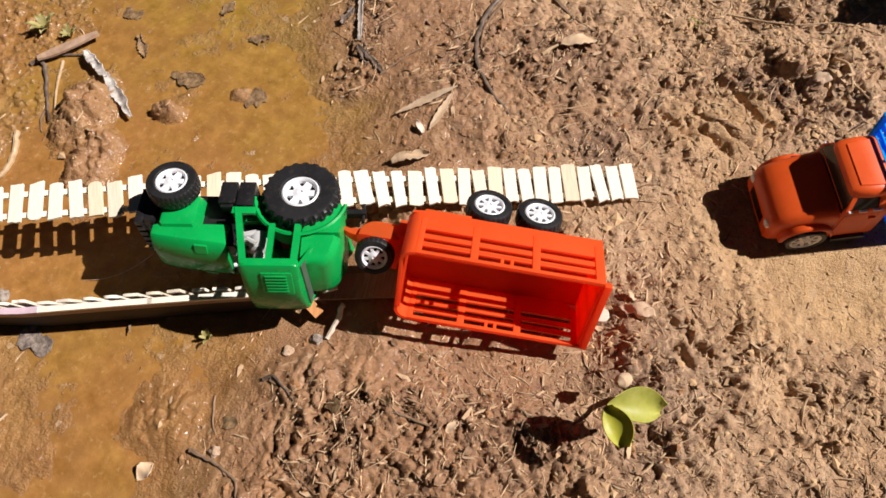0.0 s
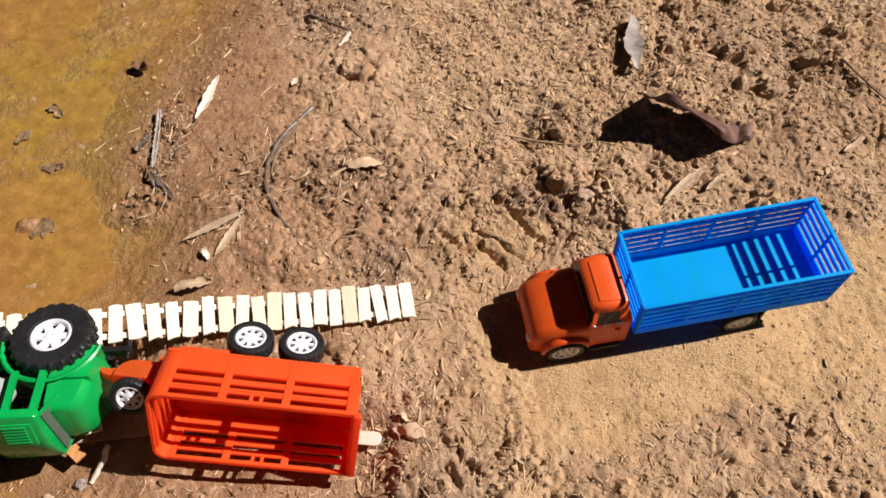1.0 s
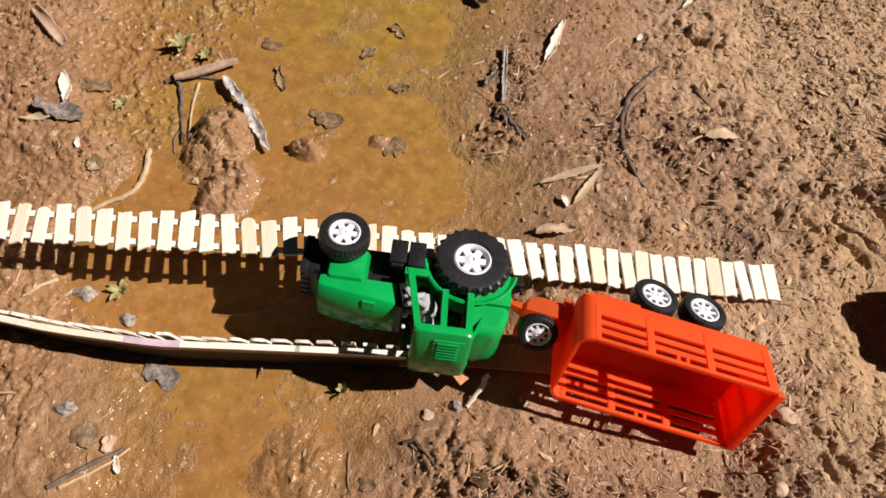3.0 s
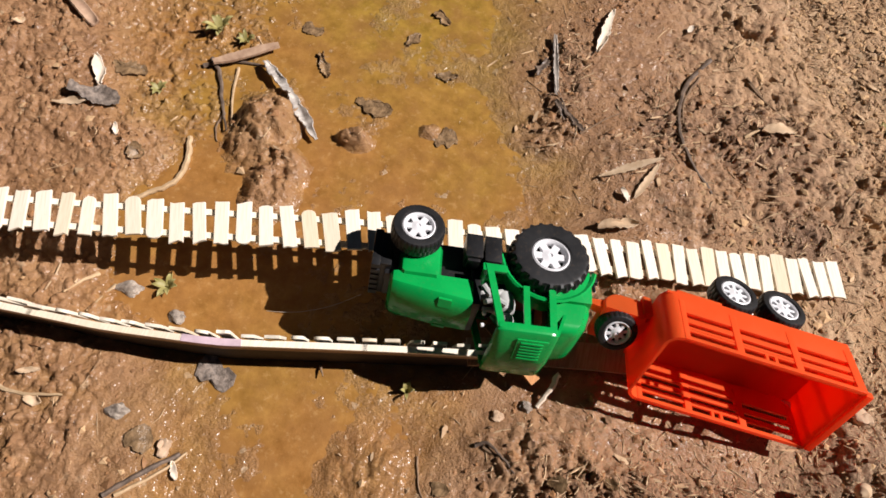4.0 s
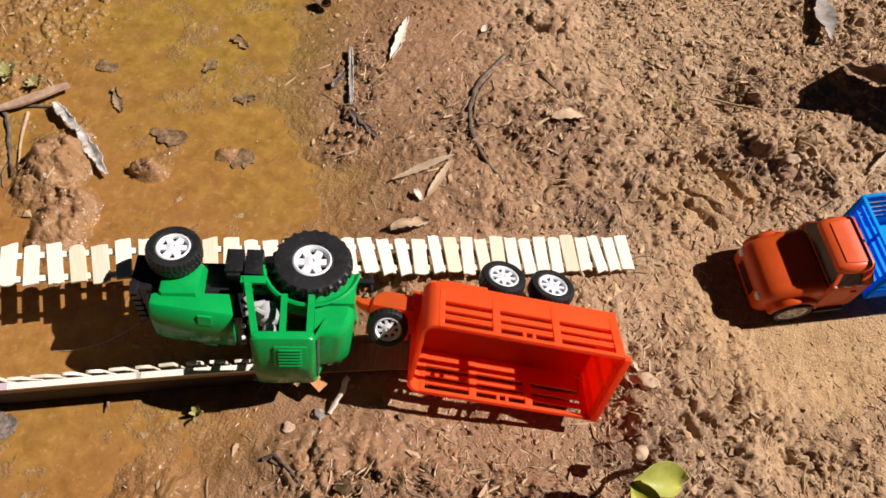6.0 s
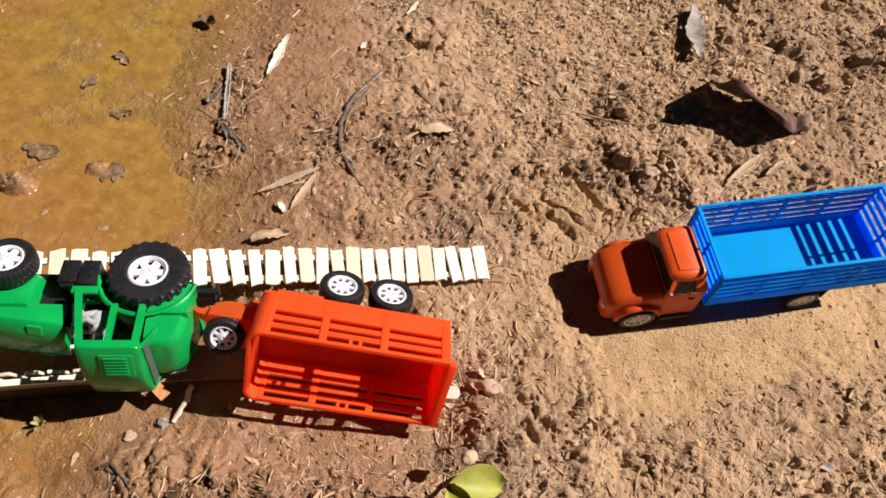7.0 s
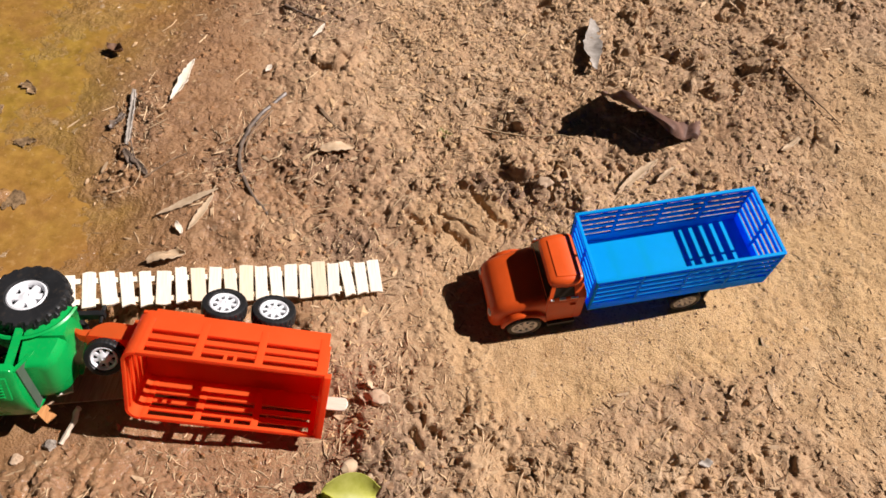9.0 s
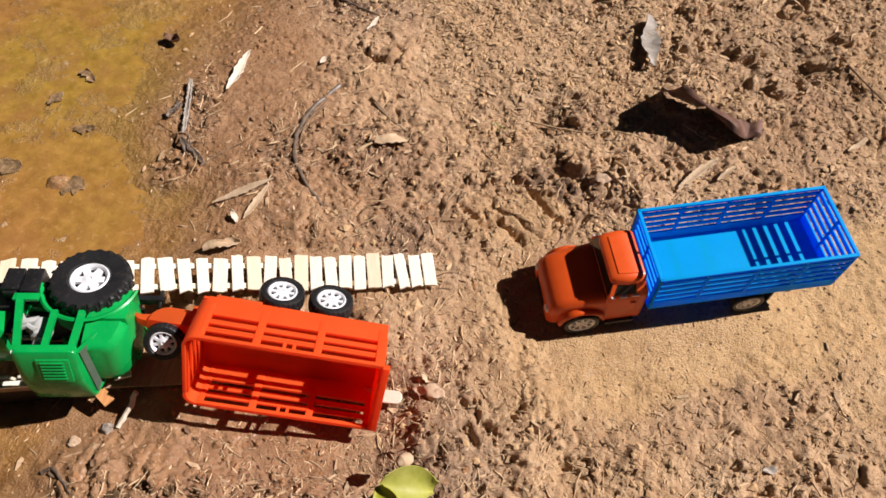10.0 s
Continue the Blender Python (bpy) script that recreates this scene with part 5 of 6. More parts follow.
def leaf(name, label, mat, a, b, width, lift=0.002, cup=0.25, wave=0.15, blunt=0.6, thick=0.0005, ragged=0.14, seed=0, category="leaf"):
    """A dry leaf, husk or flake of bark from a to b: cupped across, waved along, with an uneven outline."""
    rnd = random.Random(seed * 7 + 3)
    a3, b3 = Vector((*a, surface(*a))), Vector((*b, surface(*b)))
    mid = (a3 + b3) / 2
    d = b3 - a3
    L = math.hypot(d.x, d.y)
    c1, c2, c3 = rnd.uniform(0, 6), rnd.uniform(0, 6), rnd.uniform(-1, 1)
    bm = bmesh.new()

    def place(u, v):
        s = v * 2 - 1
        e = Vector((u * L / width * 1.0, s * 1.1, seed * 3.7))
        w = width / 2 * (max(0.02, math.sin(math.pi * min(0.97, max(0.03, u)))) ** blunt) * (1 + 3.5 * ragged * noise.noise(e) + 2.4 * ragged * noise.noise(e * 2.7) + ragged * noise.noise(e * 6.1))
        y = s * w + 0.12 * width * math.sin(3.1 * u + c2) * c3
        z = cup * width * s * s * (0.7 + 0.3 * math.sin(5 * u + c1)) + wave * width * math.sin(6.3 * u + c2 + s)
        return Vector(((u - 0.5) * L, y, z))
    sheet(bm, place, 36, 6, thick)
    zmin = min(v.co.z for v in bm.verts)
    slope = math.degrees(math.atan2(d.z, L))
    m = Matrix.Translation((mid.x, mid.y, max(mid.z, surface(mid.x, mid.y)) - zmin + lift - 0.0006)) @ pose(0, 0, 0, 0, 0, math.degrees(math.atan2(d.y, d.x))) @ pose(0, 0, 0, 0, -slope, 0)
    return single(name, bm, mat, m, label, category)


def twig(name, label, mat, pts, radius, lift=0.0, seed=0, category="twig", end=0.35):
    """A crooked, tapering twig lying along ground points; a third number in a point lifts it."""
    rnd = random.Random(seed * 11 + 5)
    ctrl = [Vector((p[0], p[1], surface(p[0], p[1]) + radius * 0.7 + lift + (p[2] if len(p) > 2 else 0))) for p in pts]
    fine = []
    for k in range(len(ctrl) - 1):
        p0, p1, p2, p3 = ctrl[max(k - 1, 0)], ctrl[k], ctrl[k + 1], ctrl[min(k + 2, len(ctrl) - 1)]
        for j in range(6):
            t = j / 6
            fine.append(0.5 * ((2 * p1) + (p2 - p0) * t + (2 * p0 - 5 * p1 + 4 * p2 - p3) * t * t + (3 * p1 - p0 - 3 * p2 + p3) * t ** 3))
    fine.append(ctrl[-1])
    n = len(fine)
    fine = [p + Vector((rnd.gauss(0, 0.14), rnd.gauss(0, 0.14), rnd.gauss(0, 0.08))) * radius for p in fine]
    origin = fine[0].copy()
    bm = bmesh.new()
    tube(bm, [p - origin for p in fine], [radius * (1 - (1 - end) * k / (n - 1)) * rnd.uniform(0.85, 1.15) for k in range(n)], 7)
    return single(name, bm, mat, Matrix.Translation(origin), label, category)


def stone(name, label, mat, c, rx, ry, rz, yaw=0.0, sink=0.45, seed=0, category="stone"):
    bm = bmesh.new()
    bmesh.ops.create_icosphere(bm, subdivisions=3, radius=1.0)
    off = Vector((seed * 3.7, seed * 1.3, 0))
    for v in bm.verts:
        k = 0.85 + 0.45 * noise.noise(v.co * 1.1 + off) + 0.2 * noise.noise(v.co * 2.6 + off) + 0.1 * noise.noise(v.co * 6 + off)
        v.co = Vector((v.co.x * rx, v.co.y * ry, v.co.z * rz)) * k
    return single(name, bm, mat, pose(c[0], c[1], surface(*c) + rz * (1 - 2 * sink), 0, 0, yaw), label, category)


def sprout(name, label, mat, c, size, count, height, seed=0):
    """A weed seedling: short stalks with narrow leaves, each a part."""
    rnd = random.Random(seed * 13 + 1)
    t = thing(name, Matrix.Translation((*c, surface(*c) - 0.001)), label, "plant")
    for k in range(count):
        a = 2 * math.pi * (k + rnd.uniform(-0.3, 0.3)) / count
        r = size * rnd.uniform(0.6, 1.0)
        h = height * rnd.uniform(0.5, 1.0)
        w = size * rnd.uniform(0.16, 0.24)
        bm = bmesh.new()

        def place(u, v):
            s = v * 2 - 1
            ww = w * math.sin(math.pi * min(0.98, max(0.06, u ** 0.8)))
            q = Vector((r * u, s * ww, h * math.sin(1.9 * u) + 0.3 * w * s * s))
            return Matrix.Rotation(a, 3, "Z") @ q
        sheet(bm, place, 7, 2, 0.0003)
        part("leaf", bm, mat, t)
    bm = bmesh.new()
    tube(bm, [(0, 0, -0.002), (0.0004, 0.0003, height * 0.5)], [0.0008, 0.0005], 6)
    part("stalk", bm, mat, t)
    return t

leaf("lichen_flake", "grey-green crumbled leaf on dry soil", GREYLEAF, (0.2587, 0.6449), (0.2611, 0.5812), 0.0165, cup=0.12, lift=0.0045, blunt=0.4, seed=1)
twig("twig", "thin dark twig beside the curled leaf", TWIG, [(0.2597, 0.6362), (0.2589, 0.6045), (0.2603, 0.5666)], 0.00082, seed=2)
stone("stone", "smooth pale tan stone among clods", TANSTONE, (0.2143, 0.4404), 0.0092, 0.0058, 0.0066, yaw=20, sink=0.12, seed=3)
twig("root", "dark curved root half buried in moist soil", DARKBARK, [(-0.029, 0.518), (-0.045, 0.486), (-0.051, 0.451), (-0.047, 0.423), (-0.033, 0.401), (-0.014, 0.381)], 0.0020, end=0.6, seed=4)
twig("root", "thin dark root beside the curved one", TWIG, [(-0.036, 0.495), (-0.047, 0.462), (-0.046, 0.436)], 0.00123, seed=5)
leaf("bamboo_leaf", "pale dry bamboo leaf on moist soil", PALELEAF, (-0.103, 0.368), (-0.057, 0.395), 0.0062, cup=0.1, wave=0.08, seed=6)
leaf("bamboo_leaf", "pale dry bamboo leaf on moist soil", PALELEAF, (-0.06, 0.39), (-0.073, 0.356), 0.0057, cup=0.1, wave=0.08, seed=7)
leaf("bamboo_leaf", "small pale leaf tip on moist soil", WHITELEAF, (-0.084, 0.362), (-0.077, 0.351), 0.0049, cup=0.1, seed=8)
leaf("husk", "bleached white husk on red mud", WHITELEAF, (-0.126, 0.488), (-0.12, 0.542), 0.0078, cup=0.3, lift=0.0012, blunt=0.5, seed=9)
leaf("bark_strip", "grey weathered bark strip on the mud", GREYLEAF, (-0.164, 0.499), (-0.150, 0.436), 0.0042, cup=0.4, blunt=0.3, thick=0.0012, seed=10, category="bark")
leaf("bark_strip", "dark wet bark crumb beside the strip", DARKBARK, (-0.165, 0.471), (-0.17, 0.452), 0.0055, thick=0.001, blunt=0.35, ragged=0.3, seed=11, category="bark")
leaf("bark_strip", "dark wet bark at the shore", DARKBARK, (-0.146, 0.427), (-0.122, 0.406), 0.0048, thick=0.001, blunt=0.35, ragged=0.3, seed=12, category="bark")
twig("twig", "thin grey twig at the shore", TWIG, [(-0.124, 0.403), (-0.107, 0.422), (-0.095, 0.433)], 0.00082, seed=13)
leaf("leaf_scrap", "small curled brown leaf on wet mud", DRYLEAF, (-0.212, 0.556), (-0.193, 0.552), 0.0107, cup=0.5, lift=0.003, seed=14)
leaf("leaf_flake", "pale torn leaf on crumbly soil", PALELEAF, (0.017, 0.45), (0.046, 0.459), 0.0115, cup=0.2, seed=15)
twig("twig", "short pale stick on crumbly soil", PALETWIG, [(0.004, 0.438), (0.019, 0.454)], 0.00164, seed=16)
twig("twig", "brown twig on crumbly soil", TWIG, [(0.006, 0.505), (0.023, 0.488), (0.047, 0.469)], 0.00164, seed=17)
twig("twig", "short brown twig on crumbly soil", TWIG, [(0.002, 0.464), (0.041, 0.474)], 0.00123, seed=18)
twig("twig", "long thin straw stalk on dry soil", PALETWIG, [(0.1485, 0.5053), (0.1932, 0.4969), (0.2324, 0.5003), (0.2627, 0.4914)], 0.0009, seed=19)
leaf("splinter", "pale wood splinter on dry clods", PALELEAF, (0.3152, 0.4785), (0.2817, 0.4434), 0.0057, cup=0.2, seed=20, category="wood chip")
leaf("splinter", "pale wood splinter on dry clods", PALELEAF, (0.3303, 0.4703), (0.3142, 0.4543), 0.0049, cup=0.2, seed=21, category="wood chip")
leaf("splinter", "pale wood splinter on dry clods", PALELEAF, (0.4298, 0.5001), (0.4465, 0.5160), 0.0041, cup=0.2, seed=22, category="wood chip")
twig("twig", "pale twig leaning over clods", PALETWIG, [(0.2320, 0.4583), (0.2399, 0.4429), (0.2469, 0.4256)], 0.00164, seed=23)
sprout("weed", "tiny pale green weed in dry soil", SPROUT, (0.1229, 0.4916), 0.009, 6, 0.006, seed=24)
leaf("paper_leaf", "crumpled tan leaf beside the stick track", PALELEAF, (-0.096, 0.323), (-0.067, 0.332), 0.0107, cup=0.3, lift=0.003, seed=25)
twig("twig", "dark bent twig on the upper bank", DARKBARK, [(-0.053, 0.632), (-0.032, 0.626), (-0.01, 0.62)], 0.00164, seed=26)
leaf("leaf_scrap", "pale scrap on the upper bank", WHITELEAF, (-0.018, 0.596), (-0.009, 0.614), 0.0041, seed=27)
leaf("leaf_scrap", "pale scrap on the upper bank", WHITELEAF, (-0.052, 0.54), (-0.049, 0.55), 0.0041, seed=28)
leaf("leaf_scrap", "small green-grey leaf on dry soil", GREYLEAF, (0.3295, 0.2123), (0.3400, 0.2161), 0.0057, seed=29)
twig("twig", "brown twig on crumbly soil", TWIG, [(-0.139, 0.143), (-0.123, 0.138), (-0.111, 0.13)], 0.00144, seed=30)
twig("twig", "dark twig on crumbly soil", TWIG, [(-0.051, 0.137), (-0.033, 0.134), (-0.016, 0.131)], 0.00123, seed=31)
leaf("splinter", "tan wood chip on crumbly soil", PALELEAF, (-0.016, 0.131), (-0.009, 0.139), 0.0057, seed=32, category="wood chip")
twig("twig", "brown twig on moist soil", TWIG, [(-0.18, 0.09), (-0.162, 0.086), (-0.143, 0.078), (-0.138, 0.068)], 0.00164, seed=33)
stone("pebble", "tan pebble on moist soil", TANSTONE, (-0.162, 0.092), 0.0049, 0.0041, 0.0033, seed=34)
leaf("husk", "pale tan husk at the water's edge", PALELEAF, (-0.211, 0.066), (-0.203, 0.077), 0.0095, cup=0.2, lift=0.001, seed=35)
twig("twig", "long thin straw on dry soil", PALETWIG, [(0.1040, 0.1249), (0.1269, 0.1508), (0.1438, 0.1716)], 0.0009, seed=36)
leaf("splinter", "tan chip behind the trailer", BARKTAN, (0.0850, 0.2369), (0.0990, 0.2338), 0.0066, seed=37, category="wood chip")
leaf("bark_strip", "brown flattened bark strip on moist soil", BARKTAN, (-0.562, 0.399), (-0.523, 0.374), 0.0098, cup=0.35, blunt=0.2, thick=0.0015, ragged=0.04, seed=38, category="bark")
leaf("husk", "white pointed husk on moist soil", WHITELEAF, (-0.506, 0.345), (-0.487, 0.319), 0.009, cup=0.3, seed=39)
leaf("leaf_scrap", "dark grey soaked leaf on moist soil", GREYDARK, (-0.505, 0.306), (-0.469, 0.312), 0.0156, cup=0.04, lift=0.003, blunt=0.35, ragged=0.3, seed=40)
leaf("leaf_flake", "pale flat leaf under the dark one", PALELEAF, (-0.512, 0.293), (-0.488, 0.302), 0.0066, cup=0.1, seed=41)
leaf("leaf_scrap", "dark wet leaf by the water", SOAKED, (-0.496, 0.351), (-0.47, 0.348), 0.0115, cup=0.08, wave=0.03, lift=0.0005, blunt=0.35, ragged=0.34, seed=42)
sprout("weed", "pale green weed at the water's edge", SPROUT, (-0.436, 0.414), 0.0139, 9, 0.012, seed=43)
sprout("weed", "pale green weed at the water's edge", SPROUT, (-0.412, 0.41), 0.0098, 7, 0.01, seed=44)
sprout("weed", "small weed on moist soil", SPROUT, (-0.455, 0.34), 0.0098, 7, 0.006, seed=45)
sprout("weed", "small pale weed below the stick track", SPROUT, (-0.376, 0.188), 0.0107, 7, 0.008, seed=46)
sprout("weed", "small green weed in the water", SPROUT, (-0.196, 0.166), 0.0074, 5, 0.01, seed=47)
twig("twig", "small dead stalk in the water", TWIG, [(-0.257, 0.167), (-0.252, 0.159, 0.004)], 0.00123, seed=48)
leaf("bark_strip", "flat brown wood piece across the mud lump", BARKTAN, (-0.426, 0.378), (-0.383, 0.412), 0.0078, cup=0.05, wave=0.05, blunt=0.15, thick=0.002, lift=0.006, ragged=0.04, seed=49, category="bark")
leaf("bark_strip", "twisted grey-white bark on the mud lump", PALEBARK, (-0.387, 0.392), (-0.355, 0.367), 0.0075, cup=0.25, blunt=0.3, lift=0.005, thick=0.001, seed=50, category="bark")
leaf("bark_strip", "twisted grey-white bark end over the water", PALEBARK, (-0.362, 0.373), (-0.321, 0.335), 0.0080, cup=0.25, blunt=0.5, lift=0.003, thick=0.001, seed=51, category="bark")
twig("root", "dark wet root on the mud lump", DARKBARK, [(-0.43, 0.383), (-0.418, 0.371), (-0.405, 0.346), (-0.39, 0.32)], 0.00246, seed=52)
twig("root", "pale thin root on the mud lump", PALETWIG, [(-0.407, 0.383), (-0.4, 0.354), (-0.388, 0.326)], 0.00164, seed=53)
twig("root", "dark root crossing the lump", DARKBARK, [(-0.434, 0.375), (-0.413, 0.387), (-0.386, 0.392)], 0.00205, seed=54)
twig("root", "thin root at the lump", TWIG, [(-0.399, 0.337), (-0.4, 0.322), (-0.394, 0.31)], 0.00123, seed=55)
twig("twig", "pale curved twig beside the stick track", PALETWIG, [(-0.414, 0.306), (-0.407, 0.287), (-0.408, 0.266), (-0.421, 0.252), (-0.433, 0.238)], 0.00226, end=0.8, seed=56)
leaf("leaf_scrap", "dark soaked leaf in the water", SOAKED, (-0.306, 0.384), (-0.275, 0.382), 0.0148, cup=0.06, wave=0.03, lift=0.0005, blunt=0.35, ragged=0.34, seed=57)
leaf("leaf_scrap", "dark soaked leaf under the water skin", SOAKED, (-0.234, 0.368), (-0.216, 0.371), 0.0139, cup=0.05, wave=0.03, lift=0.0005, blunt=0.35, ragged=0.34, seed=58)
leaf("bark_strip", "small dark bark piece in the water", SOAKED, (-0.35, 0.421), (-0.336, 0.398), 0.0074, cup=0.4, wave=0.03, lift=0.0005, blunt=0.35, ragged=0.34, seed=59, category="bark")
leaf("leaf_scrap", "dark leaf scrap in the water", SOAKED, (-0.285, 0.455), (-0.277, 0.471), 0.0074, wave=0.03, lift=0.0005, blunt=0.35, ragged=0.34, seed=60)
leaf("leaf_scrap", "dark leaf scrap in the water", SOAKED, (-0.27, 0.502), (-0.256, 0.49), 0.0098, wave=0.03, lift=0.0005, blunt=0.35, ragged=0.34, seed=61)
leaf("leaf_scrap", "dark leaf scrap in the water", SOAKED, (-0.251, 0.432), (-0.233, 0.436), 0.0074, wave=0.03, lift=0.0005, blunt=0.35, ragged=0.34, seed=62)
leaf("leaf_scrap", "dark leaf scrap in the water", SOAKED, (-0.374, 0.447), (-0.356, 0.442), 0.0123, cup=0.05, wave=0.03, lift=0.0005, blunt=0.35, ragged=0.34, seed=63)
leaf("leaf_scrap", "grey mottled wet leaf in the water", GREYDARK, (-0.332, 0.139), (-0.306, 0.141), 0.0213, cup=0.04, wave=0.03, lift=0.0005, blunt=0.35, ragged=0.3, seed=64)
stone("stone", "pale grey stone on moist soil", GREYSTONE, (-0.365, 0.1), 0.007, 0.0057, 0.0037, seed=65)
stone("stone", "dark grey stone below the stick track", GREYSTONE, (-0.399, 0.179), 0.009, 0.0062, 0.0041, seed=66)
stone("stone", "small grey stone below the stick track", GREYSTONE, (-0.36, 0.17), 0.0066, 0.0057, 0.0033, seed=67)
leaf("leaf_scrap", "mottled dark leaf on moist soil", SOAKED, (-0.353, 0.086), (-0.336, 0.088), 0.0120, cup=0.05, wave=0.04, lift=0.001, blunt=0.35, ragged=0.3, seed=68)
stone("bud", "pale seed bud on moist soil", TANSTONE, (-0.33, 0.087), 0.0057, 0.007, 0.0053, category='seed', seed=69)
twig("stick", "dark charred stick on moist soil", DARKBARK, [(-0.349, 0.052), (-0.335, 0.069), (-0.319, 0.087)], 0.0017, end=0.8, seed=70)
twig("stick", "pale stick beside the charred one", PALETWIG, [(-0.343, 0.054), (-0.328, 0.07), (-0.315, 0.089)], 0.0013, end=0.6, seed=71)
leaf("husk", "white splinter at the water's edge", WHITELEAF, (-0.321, 0.082), (-0.314, 0.072), 0.0041, seed=72)
twig("twig", "pale twig between the stick tracks", PALETWIG, [(-0.422, 0.182), (-0.428, 0.173), (-0.435, 0.162)], 0.00164, seed=73)
twig("twig", "pale thin twig between the stick tracks", PALETWIG, [(-0.409, 0.179), (-0.413, 0.167), (-0.416, 0.154)], 0.00123, seed=74)
twig("twig", "pale forked twig on moist soil", PALETWIG, [(-0.45, 0.095), (-0.428, 0.092), (-0.4, 0.099)], 0.00184, seed=75)
leaf("splinter", "pale wood chip on moist soil", PALELEAF, (-0.433, 0.104), (-0.421, 0.11), 0.0041, seed=76, category="wood chip")
leaf("splinter", "tan wood chip on moist soil", PALELEAF, (-0.421, 0.091), (-0.41, 0.091), 0.0066, seed=77, category="wood chip")
leaf("splinter", "pale chip on moist soil", PALELEAF, (-0.578, 0.352), (-0.571, 0.357), 0.0057, seed=78, category="wood chip")
twig("twig", "pale twig on moist soil", PALETWIG, [(-0.609, 0.368), (-0.596, 0.376), (-0.585, 0.387)], 0.00164, seed=79)
leaf("leaf_scrap", "pale scrap on moist soil", WHITELEAF, (-0.463, 0.292), (-0.457, 0.283), 0.0037, seed=80)
leaf("leaf_scrap", "dark soaked scrap on moist soil", SOAKED, (-0.446, 0.279), (-0.435, 0.274), 0.0098, wave=0.03, lift=0.0005, blunt=0.35, ragged=0.34, seed=81)
stone("pebble", "tan pebble at the water's edge", TANSTONE, (-0.134, 0.166), 0.0045, 0.0041, 0.0033, seed=82)
stone("pebble", "pale grey pebble at the water's edge", GREYSTONE, (-0.117, 0.178), 0.0049, 0.0045, 0.0037, seed=83)
twig("stick", "pale stick leaning beside the trailer", WHITELEAF, [(-0.102, 0.202, 0.012), (-0.106, 0.19, 0.005), (-0.11, 0.18)], 0.00205, end=0.8, seed=84)
twig("twig", "black bent twig on moist soil", DARKBARK, [(-0.144, 0.143), (-0.137, 0.146), (-0.126, 0.139), (-0.117, 0.132)], 0.00144, seed=85)
leaf("leaf_scrap", "dark rotten leaf on moist soil", SOAKED, (-0.097, 0.133), (-0.084, 0.133), 0.0075, cup=0.04, wave=0.04, lift=0.001, blunt=0.35, ragged=0.3, seed=86)
leaf("leaf_scrap", "dark rotten leaf on moist soil", SOAKED, (-0.063, 0.143), (-0.053, 0.142), 0.0065, cup=0.04, wave=0.04, lift=0.001, blunt=0.35, ragged=0.3, seed=87)
leaf("leaf_scrap", "dark wet leaf at the water's edge", SOAKED, (-0.164, 0.114), (-0.152, 0.111), 0.0085, cup=0.04, wave=0.04, lift=0.001, blunt=0.35, ragged=0.3, seed=88)
twig("twig", "thin straw in the water", TWIG, [(-0.177, 0.128), (-0.171, 0.11), (-0.166, 0.103)], 0.00082, seed=89)

twig("twig", "dark wet fibre beside the bark strip", DARKBARK, [(-0.162, 0.497), (-0.157, 0.470), (-0.150, 0.447), (-0.146, 0.424)], 0.0009, seed=91)
twig("twig", "frayed dark fibre beside the bark strip", DARKBARK, [(-0.152, 0.449), (-0.143, 0.430), (-0.131, 0.412), (-0.122, 0.405)], 0.0008, seed=92)
twig("twig", "thin grey fibre beside the bark strip", TWIG, [(-0.156, 0.436), (-0.145, 0.425), (-0.138, 0.409)], 0.0007, seed=93)
leaf("bark_strip", "dark wet bark scrap beside the strip", DARKBARK, (-0.150, 0.430), (-0.138, 0.415), 0.0045, thick=0.001, blunt=0.35, ragged=0.3, seed=94, category="bark")
twig("twig", "brown twig beside the curved root", TWIG, [(0.004, 0.508), (0.025, 0.488), (0.048, 0.467)], 0.0012, seed=95)
twig("twig", "pale straw end behind the stick track", PALETWIG, [(0.074, 0.382), (0.079, 0.374), (0.083, 0.366)], 0.0009, seed=96)
twig("twig", "long dark twig lying on dry clods", TWIG, [(0.4346, 0.5915), (0.458, 0.570), (0.4874, 0.5356)], 0.0011, seed=97)
leaf("splinter", "pale forked splinter on dry clods", PALELEAF, (0.2808, 0.4403), (0.3146, 0.4768), 0.0062, cup=0.2, ragged=0.25, seed=98, category="wood chip")
leaf("splinter", "pale straw splinter on dry clods", PALELEAF, (0.4283, 0.5000), (0.4474, 0.5151), 0.0042, cup=0.2, seed=99, category="wood chip")
twig("twig", "pale stick leaning beside the stone", PALETWIG, [(0.2291, 0.4678), (0.234, 0.452), (0.239, 0.4355)], 0.0014, seed=100)
stone("clod", "tan lump of clay behind the trailer", TANSTONE, (0.1010, 0.2350), 0.0085, 0.0058, 0.0042, yaw=-25, sink=0.45, seed=101, category="clod")
leaf("leaf_flake", "pale crumpled leaf scrap behind the trailer", PALELEAF, (0.0885, 0.2480), (0.0985, 0.2440), 0.0060, cup=0.3, ragged=0.3, seed=102)

